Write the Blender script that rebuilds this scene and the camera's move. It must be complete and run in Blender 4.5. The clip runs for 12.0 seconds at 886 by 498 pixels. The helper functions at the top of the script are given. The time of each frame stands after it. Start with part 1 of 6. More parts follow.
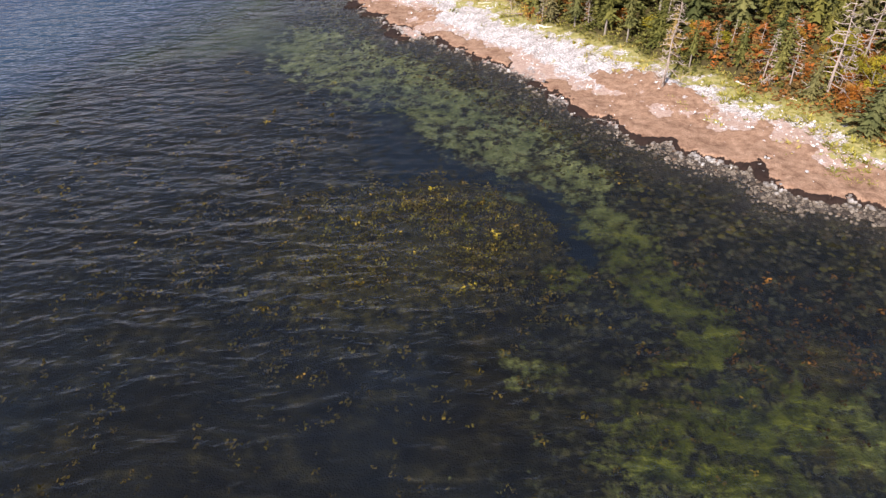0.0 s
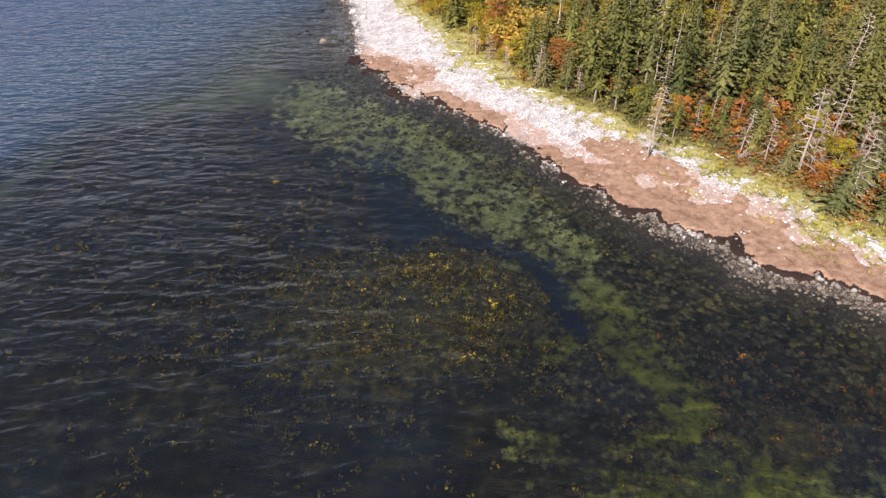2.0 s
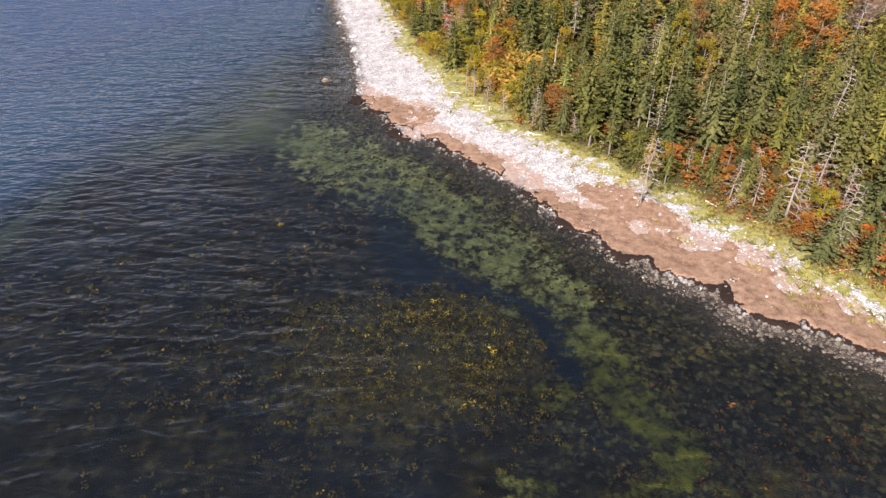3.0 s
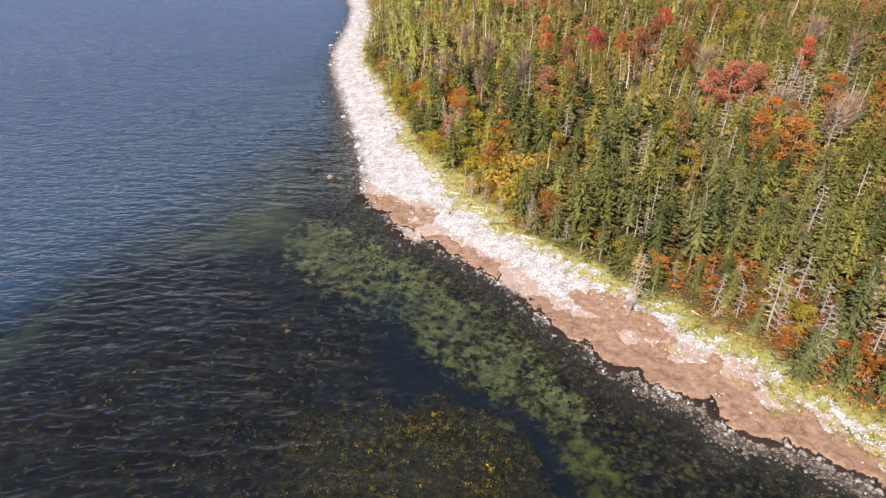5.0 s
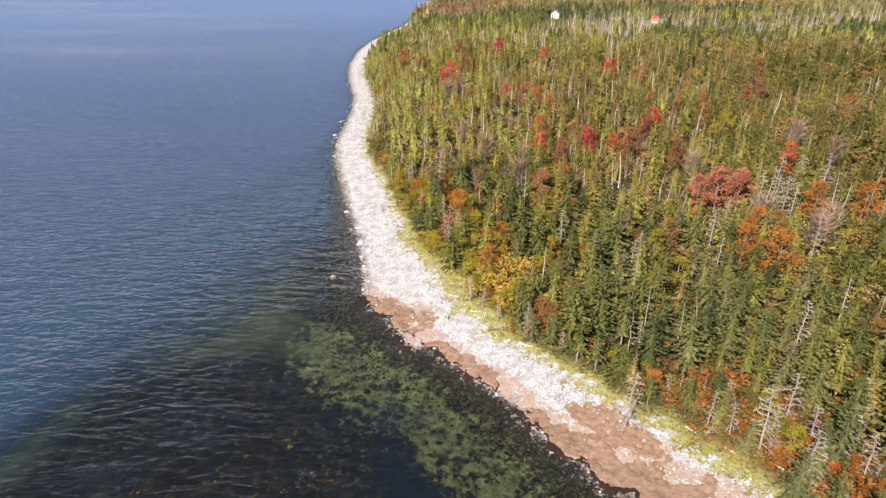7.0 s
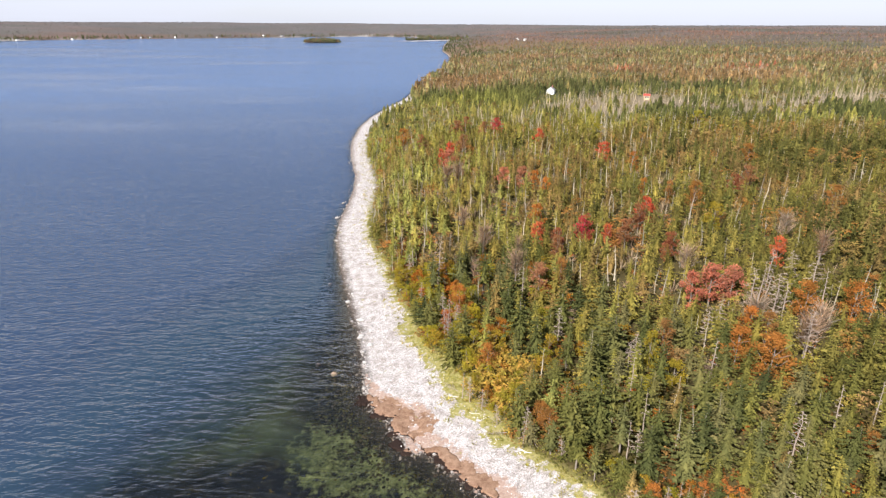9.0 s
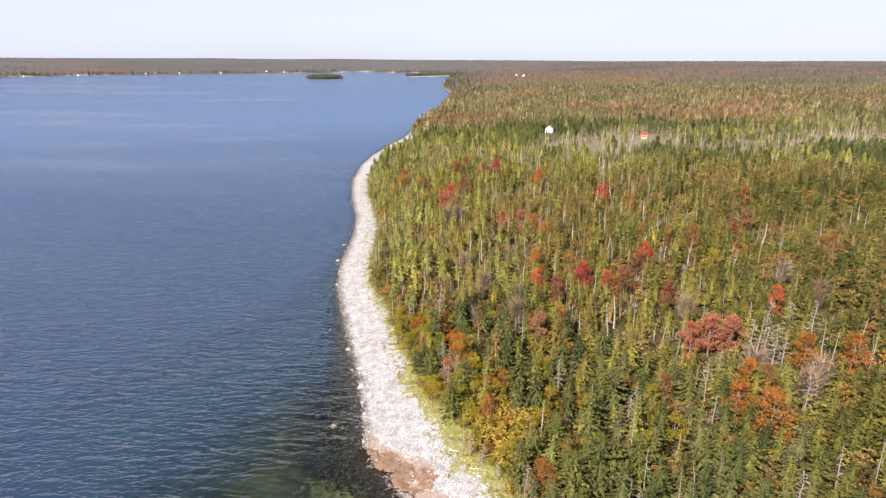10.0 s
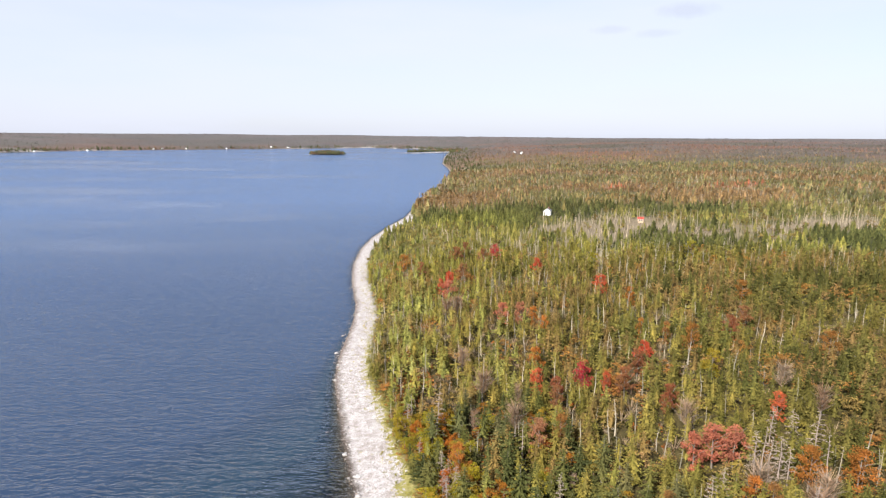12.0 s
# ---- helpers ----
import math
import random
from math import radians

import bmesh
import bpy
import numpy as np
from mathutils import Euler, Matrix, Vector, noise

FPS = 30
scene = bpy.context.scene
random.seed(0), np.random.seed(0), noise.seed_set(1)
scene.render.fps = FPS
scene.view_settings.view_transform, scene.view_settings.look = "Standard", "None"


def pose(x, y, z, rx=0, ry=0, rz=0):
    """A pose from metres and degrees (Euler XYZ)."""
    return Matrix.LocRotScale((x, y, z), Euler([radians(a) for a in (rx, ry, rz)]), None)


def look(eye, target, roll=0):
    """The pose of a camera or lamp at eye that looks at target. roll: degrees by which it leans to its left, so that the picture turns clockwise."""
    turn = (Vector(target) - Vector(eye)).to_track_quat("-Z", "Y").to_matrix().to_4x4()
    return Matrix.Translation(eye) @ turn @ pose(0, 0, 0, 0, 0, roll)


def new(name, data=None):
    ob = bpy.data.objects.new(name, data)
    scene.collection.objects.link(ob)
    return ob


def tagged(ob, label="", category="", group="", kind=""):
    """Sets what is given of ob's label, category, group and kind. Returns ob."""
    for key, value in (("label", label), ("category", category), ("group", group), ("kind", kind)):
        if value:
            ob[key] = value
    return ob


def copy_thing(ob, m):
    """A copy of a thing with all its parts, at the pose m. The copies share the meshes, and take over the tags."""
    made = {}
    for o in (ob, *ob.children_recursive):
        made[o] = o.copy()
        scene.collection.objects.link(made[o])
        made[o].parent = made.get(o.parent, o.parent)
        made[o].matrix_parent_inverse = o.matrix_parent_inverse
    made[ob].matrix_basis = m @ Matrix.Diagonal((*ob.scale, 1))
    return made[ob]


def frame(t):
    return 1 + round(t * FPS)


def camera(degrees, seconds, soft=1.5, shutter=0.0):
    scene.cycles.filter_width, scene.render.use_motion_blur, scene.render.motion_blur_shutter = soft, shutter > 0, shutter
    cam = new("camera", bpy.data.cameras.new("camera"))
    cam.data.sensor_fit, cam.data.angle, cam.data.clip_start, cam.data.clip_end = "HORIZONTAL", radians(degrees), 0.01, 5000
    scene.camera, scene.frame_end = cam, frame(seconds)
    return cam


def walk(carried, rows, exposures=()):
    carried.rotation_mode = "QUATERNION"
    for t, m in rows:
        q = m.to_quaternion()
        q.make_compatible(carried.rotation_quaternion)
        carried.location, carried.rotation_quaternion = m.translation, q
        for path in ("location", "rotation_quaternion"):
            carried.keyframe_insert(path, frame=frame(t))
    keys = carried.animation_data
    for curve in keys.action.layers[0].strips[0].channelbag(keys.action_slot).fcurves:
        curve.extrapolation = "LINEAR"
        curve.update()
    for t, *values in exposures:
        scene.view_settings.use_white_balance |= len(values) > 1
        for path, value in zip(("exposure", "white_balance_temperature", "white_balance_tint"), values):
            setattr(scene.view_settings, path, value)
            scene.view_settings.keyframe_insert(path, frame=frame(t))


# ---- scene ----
cam = camera(71.1, 12.0, 1.35)
PATH = [
    (0, (4.230, 0.207, 31.270), (3.497, 15.523, 18.436), -3.69),
    (0.5, (4.113, 0.156, 32.446), (3.474, 15.566, 19.721), -3.14),
    (1, (3.827, 0.089, 33.815), (3.315, 15.582, 21.180), -2.57),
    (1.5, (3.468, 0.021, 35.327), (3.091, 15.612, 22.803), -2.00),
    (2, (3.100, -0.038, 36.942), (2.851, 15.683, 24.575), -1.49),
    (2.5, (2.765, -0.078, 38.629), (2.628, 15.809, 26.476), -1.05),
    (3, (2.485, -0.094, 40.367), (2.439, 15.995, 28.487), -0.69),
    (5, (1.943, 0.108, 47.580), (2.072, 17.223, 37.247), 0.08),
    (5.5, (1.906, 0.210, 49.430), (2.048, 17.591, 39.541), 0.15),
    (6, (1.884, 0.322, 51.299), (2.034, 17.956, 41.858), 0.20),
    (6.5, (1.868, 0.436, 53.190), (2.024, 18.307, 44.196), 0.23),
    (7, (1.851, 0.545, 55.107), (2.013, 18.635, 46.553), 0.24),
    (9, (1.779, 0.838, 63.020), (1.959, 19.643, 56.228), 0.23),
    (9.5, (1.782, 0.874, 65.037), (1.960, 19.838, 58.716), 0.21),
    (10, (1.802, 0.907, 67.047), (1.973, 20.031, 61.225), 0.19),
    (10.5, (1.837, 0.956, 69.032), (1.998, 20.239, 63.738), 0.17),
    (11, (1.878, 1.044, 70.968), (2.030, 20.481, 66.229), 0.18),
    (11.5, (1.902, 1.205, 72.824), (2.054, 20.778, 68.658), 0.24),
    (12, (1.868, 1.483, 74.565), (2.045, 21.151, 70.969), 0.39),
]
walk(cam, [(t, look(e, g, r)) for t, e, g, r in PATH], [(0, 0.93, 6500, 16), (3, 0.93, 6500, 14.5), (6, 0.93, 6500, 11), (12, 0.93, 6500, 9)])

# ---------------------------------------------------------------- light
SUN_DIR = Vector((-0.42, -0.66, 0.62)).normalized()
world = bpy.data.worlds.new("sky")
scene.world = world
world.use_nodes = True
wt = world.node_tree
wt.nodes.clear()
w_out = wt.nodes.new("ShaderNodeOutputWorld")
w_bg = wt.nodes.new("ShaderNodeBackground")
w_sky = wt.nodes.new("ShaderNodeTexSky")
w_sky.sky_type = "NISHITA"
w_sky.sun_disc = False
w_sky.sun_elevation = math.asin(SUN_DIR.z)
w_sky.sun_rotation = math.atan2(SUN_DIR.x, SUN_DIR.y)
w_sky.air_density, w_sky.dust_density, w_sky.ozone_density = 1.0, 1.0, 1.5
w_bg.inputs["Strength"].default_value = 0.085
wt.links.new(w_bg.outputs[0], w_out.inputs[0])
# thin high cloud over the whole sky
w_co = wt.nodes.new("ShaderNodeTexCoord")
w_map = wt.nodes.new("ShaderNodeMapping")
w_map.inputs["Scale"].default_value = (1.4, 1.4, 7.0)
w_noise = wt.nodes.new("ShaderNodeTexNoise")
w_noise.inputs["Scale"].default_value, w_noise.inputs["Detail"].default_value = 1.6, 5.0
w_ramp = wt.nodes.new("ShaderNodeMapRange")
for key, value in (("From Min", 0.35), ("From Max", 0.75), ("To Min", 0.72), ("To Max", 0.95)):
    w_ramp.inputs[key].default_value = value
w_mix = wt.nodes.new("ShaderNodeMix")
w_mix.data_type = "RGBA"
w_mix.inputs[7].default_value = (5.45, 5.7, 6.85, 1)
wt.links.new(w_co.outputs["Generated"], w_map.inputs["Vector"])
wt.links.new(w_map.outputs[0], w_noise.inputs["Vector"])
wt.links.new(w_noise.outputs["Fac"], w_ramp.inputs["Value"])
w_sep = wt.nodes.new("ShaderNodeSeparateXYZ")
w_alt = wt.nodes.new("ShaderNodeMapRange")
for key, value in (("From Min", 0.18), ("From Max", 0.40), ("To Min", 1.0), ("To Max", 0.16)):
    w_alt.inputs[key].default_value = value
w_mul = wt.nodes.new("ShaderNodeMath")
w_mul.operation = "MULTIPLY"
wt.links.new(w_co.outputs["Generated"], w_sep.inputs[0])
wt.links.new(w_sep.outputs[2], w_alt.inputs["Value"])
wt.links.new(w_ramp.outputs[0], w_mul.inputs[0])
wt.links.new(w_alt.outputs[0], w_mul.inputs[1])
wt.links.new(w_mul.outputs[0], w_mix.inputs[0])
wt.links.new(w_sky.outputs[0], w_mix.inputs[6])
# three small grey clouds low in the north-east
w_last = w_mix.outputs[2]
for az, el, wide, tall, deep in ((20.8, 10.2, 0.038, 0.010, 0.30), (14.8, 8.9, 0.026, 0.006, 0.22), (18.6, 8.5, 0.030, 0.006, 0.22)):
    d = (math.sin(radians(az)) * math.cos(radians(el)), math.cos(radians(az)) * math.cos(radians(el)), math.sin(radians(el)))
    w_sub = wt.nodes.new("ShaderNodeVectorMath")
    w_sub.operation = "SUBTRACT"
    w_sub.inputs[1].default_value = d
    w_div = wt.nodes.new("ShaderNodeVectorMath")
    w_div.operation = "DIVIDE"
    w_div.inputs[1].default_value = (wide, wide, tall)
    w_wob = wt.nodes.new("ShaderNodeTexNoise")
    w_wob.inputs["Scale"].default_value, w_wob.inputs["Detail"].default_value = 55.0, 5.0
    w_len = wt.nodes.new("ShaderNodeVectorMath")
    w_len.operation = "LENGTH"
    w_add = wt.nodes.new("ShaderNodeMath")
    w_add.operation = "ADD"
    w_fade = wt.nodes.new("ShaderNodeMapRange")
    for key, value in (("From Min", 0.95), ("From Max", 1.75), ("To Min", deep), ("To Max", 0.0)):
        w_fade.inputs[key].default_value = value
    w_tone = wt.nodes.new("ShaderNodeMix")
    w_tone.data_type = "RGBA"
    w_tone.inputs[7].default_value = (3.6, 3.8, 4.4, 1)
    wt.links.new(w_co.outputs["Generated"], w_sub.inputs[0])
    wt.links.new(w_sub.outputs[0], w_div.inputs[0])
    wt.links.new(w_div.outputs[0], w_len.inputs[0])
    wt.links.new(w_co.outputs["Generated"], w_wob.inputs["Vector"])
    wt.links.new(w_len.outputs["Value"], w_add.inputs[0])
    wt.links.new(w_wob.outputs["Fac"], w_add.inputs[1])
    wt.links.new(w_add.outputs[0], w_fade.inputs["Value"])
    wt.links.new(w_fade.outputs[0], w_tone.inputs[0])
    wt.links.new(w_last, w_tone.inputs[6])
    w_last = w_tone.outputs[2]
wt.links.new(w_last, w_bg.inputs["Color"])

sun = new("sun", bpy.data.lights.new("sun", "SUN"))
sun.data.energy, sun.data.angle, sun.data.color = 5.0, radians(0.6), (1.0, 0.945, 0.885)
sun.matrix_world = look(SUN_DIR * 300, (0, 0, 0))


# ---------------------------------------------------------------- materials
class Nodes:
    """A material and short ways to wire its nodes."""

    def __init__(self, name):
        self.mat = bpy.data.materials.new(name)
        self.mat.use_nodes = True
        self.tree = self.mat.node_tree
        self.tree.nodes.clear()
        self.out = self.tree.nodes.new("ShaderNodeOutputMaterial")

    def node(self, kind, **values):
        n = self.tree.nodes.new("ShaderNode" + kind)
        for key, value in values.items():
            n.inputs[key.replace("_", " ")].default_value = value
        return n

    def link(self, a, b):
        self.tree.links.new(a, b)

    def done(self, socket):
        self.link(socket, self.out.inputs["Surface"])
        return self.mat

    def pos(self, scale=(1, 1, 1), turn=0.0):
        g = self.node("NewGeometry")
        m = self.node("Mapping")
        m.inputs["Scale"].default_value = scale
        m.inputs["Rotation"].default_value = (0, 0, turn)
        self.link(g.outputs["Position"], m.inputs["Vector"])
        return m.outputs[0]

    def noise(self, scale, detail=4.0, vec=None, rough=0.55):
        n = self.node("TexNoise", Scale=scale, Detail=detail, Roughness=rough)
        self.link(vec if vec is not None else self.pos(), n.inputs["Vector"])
        return n.outputs["Fac"]

    def ramp(self, fac, stops):
        n = self.node("ValToRGB")
        el = n.color_ramp.elements
        while len(el) < len(stops):
            el.new(0.5)
        for e, (p, c) in zip(el, stops):
            e.position, e.color = p, (*c, 1)
        self.link(fac, n.inputs["Fac"])
        return n.outputs["Color"]

    def range(self, v, a, b, c=0.0, d=1.0):
        n = self.node("MapRange", From_Min=a, From_Max=b, To_Min=c, To_Max=d)
        self.link(v, n.inputs["Value"])
        return n.outputs[0]

    def mix(self, fac, a, b, blend="MIX"):
        n = self.node("Mix")
        n.data_type, n.blend_type = "RGBA", blend
        for value, key in ((fac, 0), (a, 6), (b, 7)):
            if isinstance(value, (int, float)):
                n.inputs[key].default_value = value
            elif isinstance(value, tuple):
                n.inputs[key].default_value = (*value, 1)
            else:
                self.link(value, n.inputs[key])
        return n.outputs[2]

    def math(self, op, a, b):
        n = self.node("Math")
        n.operation = op
        for k, value in enumerate((a, b)):
            if isinstance(value, (int, float)):
                n.inputs[k].default_value = value
            else:
                self.link(value, n.inputs[k])
        return n.outputs[0]

    def attr(self, name, out="Fac"):
        n = self.node("Attribute")
        n.attribute_name = name
        return n.outputs[out]

    def bump(self, h, strength, distance):
        n = self.node("Bump", Strength=strength, Distance=distance)
        self.link(h, n.inputs["Height"])
        return n.outputs[0]

    def principled(self, color, rough=0.8, spec=0.3, normal=None):
        n = self.node("BsdfPrincipled")
        if isinstance(rough, float):
            n.inputs["Roughness"].default_value = rough
        else:
            self.link(rough, n.inputs["Roughness"])
        n.inputs["Specular IOR Level"].default_value = spec
        if isinstance(color, tuple):
            n.inputs["Base Color"].default_value = (*color, 1)
        else:
            self.link(color, n.inputs["Base Color"])
        if normal is not None:
            self.link(normal, n.inputs["Normal"])
        return n.outputs[0]


def foliage(name, stops=None, glow=0.28, vary=1.0):
    """Needles or leaves. stops: colours from which each plant takes one; without, the tint that its mesh carries."""
    k = Nodes(name)
    if stops:
        info = k.node("ObjectInfo")
        base = k.ramp(info.outputs["Random"], stops)
    else:
        base = k.attr("tint", "Color")
    isle = k.node("NewGeometry").outputs["Random Per Island"]
    base = k.mix(1.0, base, k.ramp(isle, [(0.0, (1 - 0.42 * vary, 1 - 0.39 * vary, 1 - 0.42 * vary)), (0.5, (0.98, 0.98, 0.98)), (1.0, (1 + 0.42 * vary, 1 + 0.36 * vary, 1 + 0.2 * vary))]), "MULTIPLY")
    base = k.mix(1.0, base, k.ramp(k.noise(0.35, 2), [(0.3, (0.70, 0.75, 0.72)), (0.7, (1.32, 1.25, 1.15))]), "MULTIPLY")
    p = k.principled(base, 0.85, 0.05)
    t = k.node("BsdfTranslucent")
    k.link(base, t.inputs["Color"])
    m = k.node("MixShader", Fac=glow)
    k.link(p, m.inputs[1])
    k.link(t.outputs[0], m.inputs[2])
    return k.done(m.outputs[0])


def plain(name, color, rough=0.8, vary=0.25, scale=3.0, bump=0.0):
    """A matt surface with mottling at two scales."""
    k = Nodes(name)
    lo, hi = tuple(c * (1 - vary) for c in color), tuple(min(1, c * (1 + vary)) for c in color)
    n1, n2 = k.noise(scale, 5), k.noise(scale * 9, 3)
    c = k.ramp(k.math("ADD", k.math("MULTIPLY", n1, 0.65), k.math("MULTIPLY", n2, 0.35)), [(0.3, lo), (0.7, hi)])
    return k.done(k.principled(c, rough, 0.25, k.bump(n2, bump, 0.02) if bump else None))


def stone_mat(name, per_object):
    """Pale granite and quartzite cobbles, dark and slick near the water."""
    k = Nodes(name)
    pick = k.node("ObjectInfo").outputs["Random"] if per_object else k.node("NewGeometry").outputs["Random Per Island"]
    c = k.ramp(pick, [(0.0, (0.22, 0.20, 0.19)), (0.25, (0.44, 0.42, 0.41)), (0.6, (0.60, 0.58, 0.565)), (0.9, (0.76, 0.745, 0.735)), (1.0, (0.42, 0.31, 0.25))])
    worn = 0.68 if per_object else 1.0
    c = k.mix(1.0, c, k.ramp(k.noise(7, 5), [(0.3, tuple(worn * q for q in (0.75, 0.74, 0.73))), (0.7, tuple(worn * q for q in (1.12, 1.1, 1.08)))]), "MULTIPLY")
    sep = k.node("SeparateXYZ")
    k.link(k.pos(), sep.inputs[0])
    level = k.math("ADD", sep.outputs[2], k.math("MULTIPLY", k.math("SUBTRACT", k.noise(0.8, 3), 0.5), 0.35))
    level = k.math("SUBTRACT", level, k.range(sep.outputs[1], 44.0, 58.0, 0.24, 0.0))
    dry = k.range(level, 0.06, 0.42)
    c = k.mix(dry, k.mix(1.0, c, k.mix(k.range(sep.outputs[1], 110.0, 190.0), (0.23, 0.195, 0.155), (0.45, 0.38, 0.32)), "MULTIPLY"), c)
    return k.done(k.principled(c, k.range(dry, 0.0, 1.0, 0.25, 0.85), 0.4, k.bump(k.noise(22, 3), 0.35, 0.02)))


def ground_mat():
    k = Nodes("ground_cover")
    sep = k.node("SeparateXYZ")
    k.link(k.pos(), sep.inputs[0])
    # shingle
    v = k.node("TexVoronoi", Scale=8.0, Randomness=1.0)
    k.link(k.pos(), v.inputs["Vector"])
    tone = k.node("SeparateColor")
    k.link(v.outputs["Color"], tone.inputs[0])
    stone = k.ramp(tone.outputs[0], [(0.0, (0.24, 0.225, 0.22)), (0.45, (0.47, 0.45, 0.445)), (1.0, (0.70, 0.68, 0.675))])
    gap = k.range(v.outputs["Distance"], 0.42, 0.75)
    stone = k.mix(gap, stone, k.mix(1.0, stone, (0.66, 0.62, 0.60), "MULTIPLY"))
    stone = k.mix(1.0, stone, k.ramp(k.noise(0.55, 7, rough=0.68), [(0.34, (0.66, 0.60, 0.55)), (0.52, (0.95, 0.93, 0.91)), (0.68, (1.10, 1.09, 1.09))]), "MULTIPLY")
    level = k.math("ADD", sep.outputs[2], k.math("MULTIPLY", k.math("SUBTRACT", k.noise(0.9, 4), 0.5), 0.3))
    level = k.math("SUBTRACT", level, k.range(sep.outputs[1], 44.0, 58.0, 0.20, 0.0))
    dry = k.range(level, 0.04, 0.26)
    stone = k.mix(dry, k.mix(1.0, stone, k.mix(k.range(sep.outputs[1], 110.0, 190.0), (0.12, 0.105, 0.09), (0.40, 0.34, 0.29)), "MULTIPLY"), stone)
    # turf behind the shingle
    turf = k.ramp(k.noise(1.6, 8, rough=0.7), [(0.28, (0.120, 0.112, 0.026)), (0.45, (0.220, 0.205, 0.060)), (0.58, (0.315, 0.272, 0.105)), (0.72, (0.42, 0.36, 0.20))])
    gm = k.range(k.math("ADD", k.attr("grass"), k.math("MULTIPLY", k.math("SUBTRACT", k.noise(0.7, 8, rough=0.68), 0.5), 3.9)), 0.54, 0.68)
    brown = k.ramp(k.noise(2.2, 6, rough=0.7), [(0.3, (0.24, 0.15, 0.11)), (0.7, (0.42, 0.30, 0.24))])
    lm = k.range(k.math("ADD", k.attr("litter"), k.math("MULTIPLY", k.math("SUBTRACT", k.noise(0.9, 8, rough=0.68), 0.5), 2.6)), 0.42, 0.66, 0.0, 0.9)
    stone = k.mix(lm, stone, brown)
    c = k.mix(gm, stone, turf)
    # forest floor
    soil = k.mix(1.0, k.attr("soil", "Color"), k.ramp(k.noise(0.5, 6, rough=0.7), [(0.25, (0.45, 0.45, 0.45)), (0.75, (1.5, 1.45, 1.3))]), "MULTIPLY")
    c = k.mix(k.attr("forest"), c, soil)
    # seabed
    sand = k.ramp(k.noise(0.8, 6, rough=0.65), [(0.3, (0.120, 0.125, 0.040)), (0.62, (0.400, 0.390, 0.170))])
    sand = k.mix(k.attr("algae"), sand, k.ramp(k.noise(0.8, 6, rough=0.65), [(0.3, (0.040, 0.045, 0.006)), (0.65, (0.190, 0.185, 0.026))]))
    weed = k.ramp(k.noise(0.55, 6, rough=0.62), [(0.36, (0.006, 0.005, 0.004)), (0.55, (0.019, 0.015, 0.009)), (0.74, (0.070, 0.052, 0.020))])
    v2 = k.node("TexVoronoi", Scale=1.9, Randomness=1.0)
    bent = k.node("VectorMath")
    bent.operation = "ADD"
    drift = k.node("TexNoise", Scale=1.3, Detail=3.0)
    k.link(k.pos(), drift.inputs["Vector"])
    k.link(k.pos(), bent.inputs[0])
    k.link(drift.outputs["Color"], bent.inputs[1])
    k.link(bent.outputs[0], v2.inputs["Vector"])
    lump = k.node("SeparateColor")
    k.link(v2.outputs["Color"], lump.inputs[0])
    rub = k.ramp(k.math("ADD", k.math("MULTIPLY", lump.outputs[0], 0.55), k.math("MULTIPLY", k.noise(0.5, 6, rough=0.68), 0.55)),
                 [(0.25, (0.007, 0.006, 0.005)), (0.48, (0.031, 0.025, 0.016)), (0.66, (0.078, 0.064, 0.032)), (0.85, (0.150, 0.130, 0.050))])
    rub = k.mix(k.range(v2.outputs["Distance"], 0.30, 0.62, 0.0, 0.7), rub, (0.007, 0.006, 0.005))
    bed = k.mix(k.attr("weed"), rub, weed)
    fronds = k.range(k.math("ADD", k.attr("kelp"), k.math("MULTIPLY", k.math("SUBTRACT", k.noise(0.9, 6, rough=0.7), 0.5), 2.6)), 0.35, 0.85, 0.0, 0.9)
    bed = k.mix(fronds, bed, k.ramp(k.noise(1.6, 4, rough=0.65), [(0.35, (0.036, 0.026, 0.010)), (0.55, (0.090, 0.066, 0.018)), (0.72, (0.20, 0.15, 0.022))]))
    ragged = k.math("ADD", k.math("MULTIPLY", k.math("SUBTRACT", k.noise(0.30, 4, rough=0.6), 0.5), 1.3), k.math("MULTIPLY", k.math("SUBTRACT", k.noise(0.75, 7, rough=0.70), 0.5), 3.4))
    sm = k.range(k.math("ADD", k.attr("sand"), ragged), 0.08, 0.55)
    sand = k.mix(1.0, sand, k.ramp(lump.outputs[1], [(0.0, (0.62, 0.64, 0.60)), (0.5, (0.95, 0.95, 0.95)), (1.0, (1.15, 1.12, 1.1))]), "MULTIPLY")
    bed = k.mix(sm, bed, sand)
    bed = k.mix(k.math("MULTIPLY", k.attr("shelf"), k.range(k.noise(0.22, 5, rough=0.6), 0.3, 0.7, 0.25, 0.85)), bed, (0.165, 0.185, 0.095))
    # hollows are not dug: their deep-water darkness is put into the bed colour
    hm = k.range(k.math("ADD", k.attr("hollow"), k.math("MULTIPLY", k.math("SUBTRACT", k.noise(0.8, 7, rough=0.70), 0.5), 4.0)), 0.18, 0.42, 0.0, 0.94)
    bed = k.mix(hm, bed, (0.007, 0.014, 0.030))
    c = k.mix(k.range(k.math("ADD", sep.outputs[2], k.math("MULTIPLY", k.math("SUBTRACT", k.noise(0.7, 5), 0.5), 0.5)), -0.50, -0.05), bed, c)
    h = k.math("ADD", k.math("MULTIPLY", v.outputs["Distance"], -0.6), k.noise(6, 4))
    return k.done(k.principled(c, 0.85, 0.2, k.bump(h, 0.6, 0.12)))


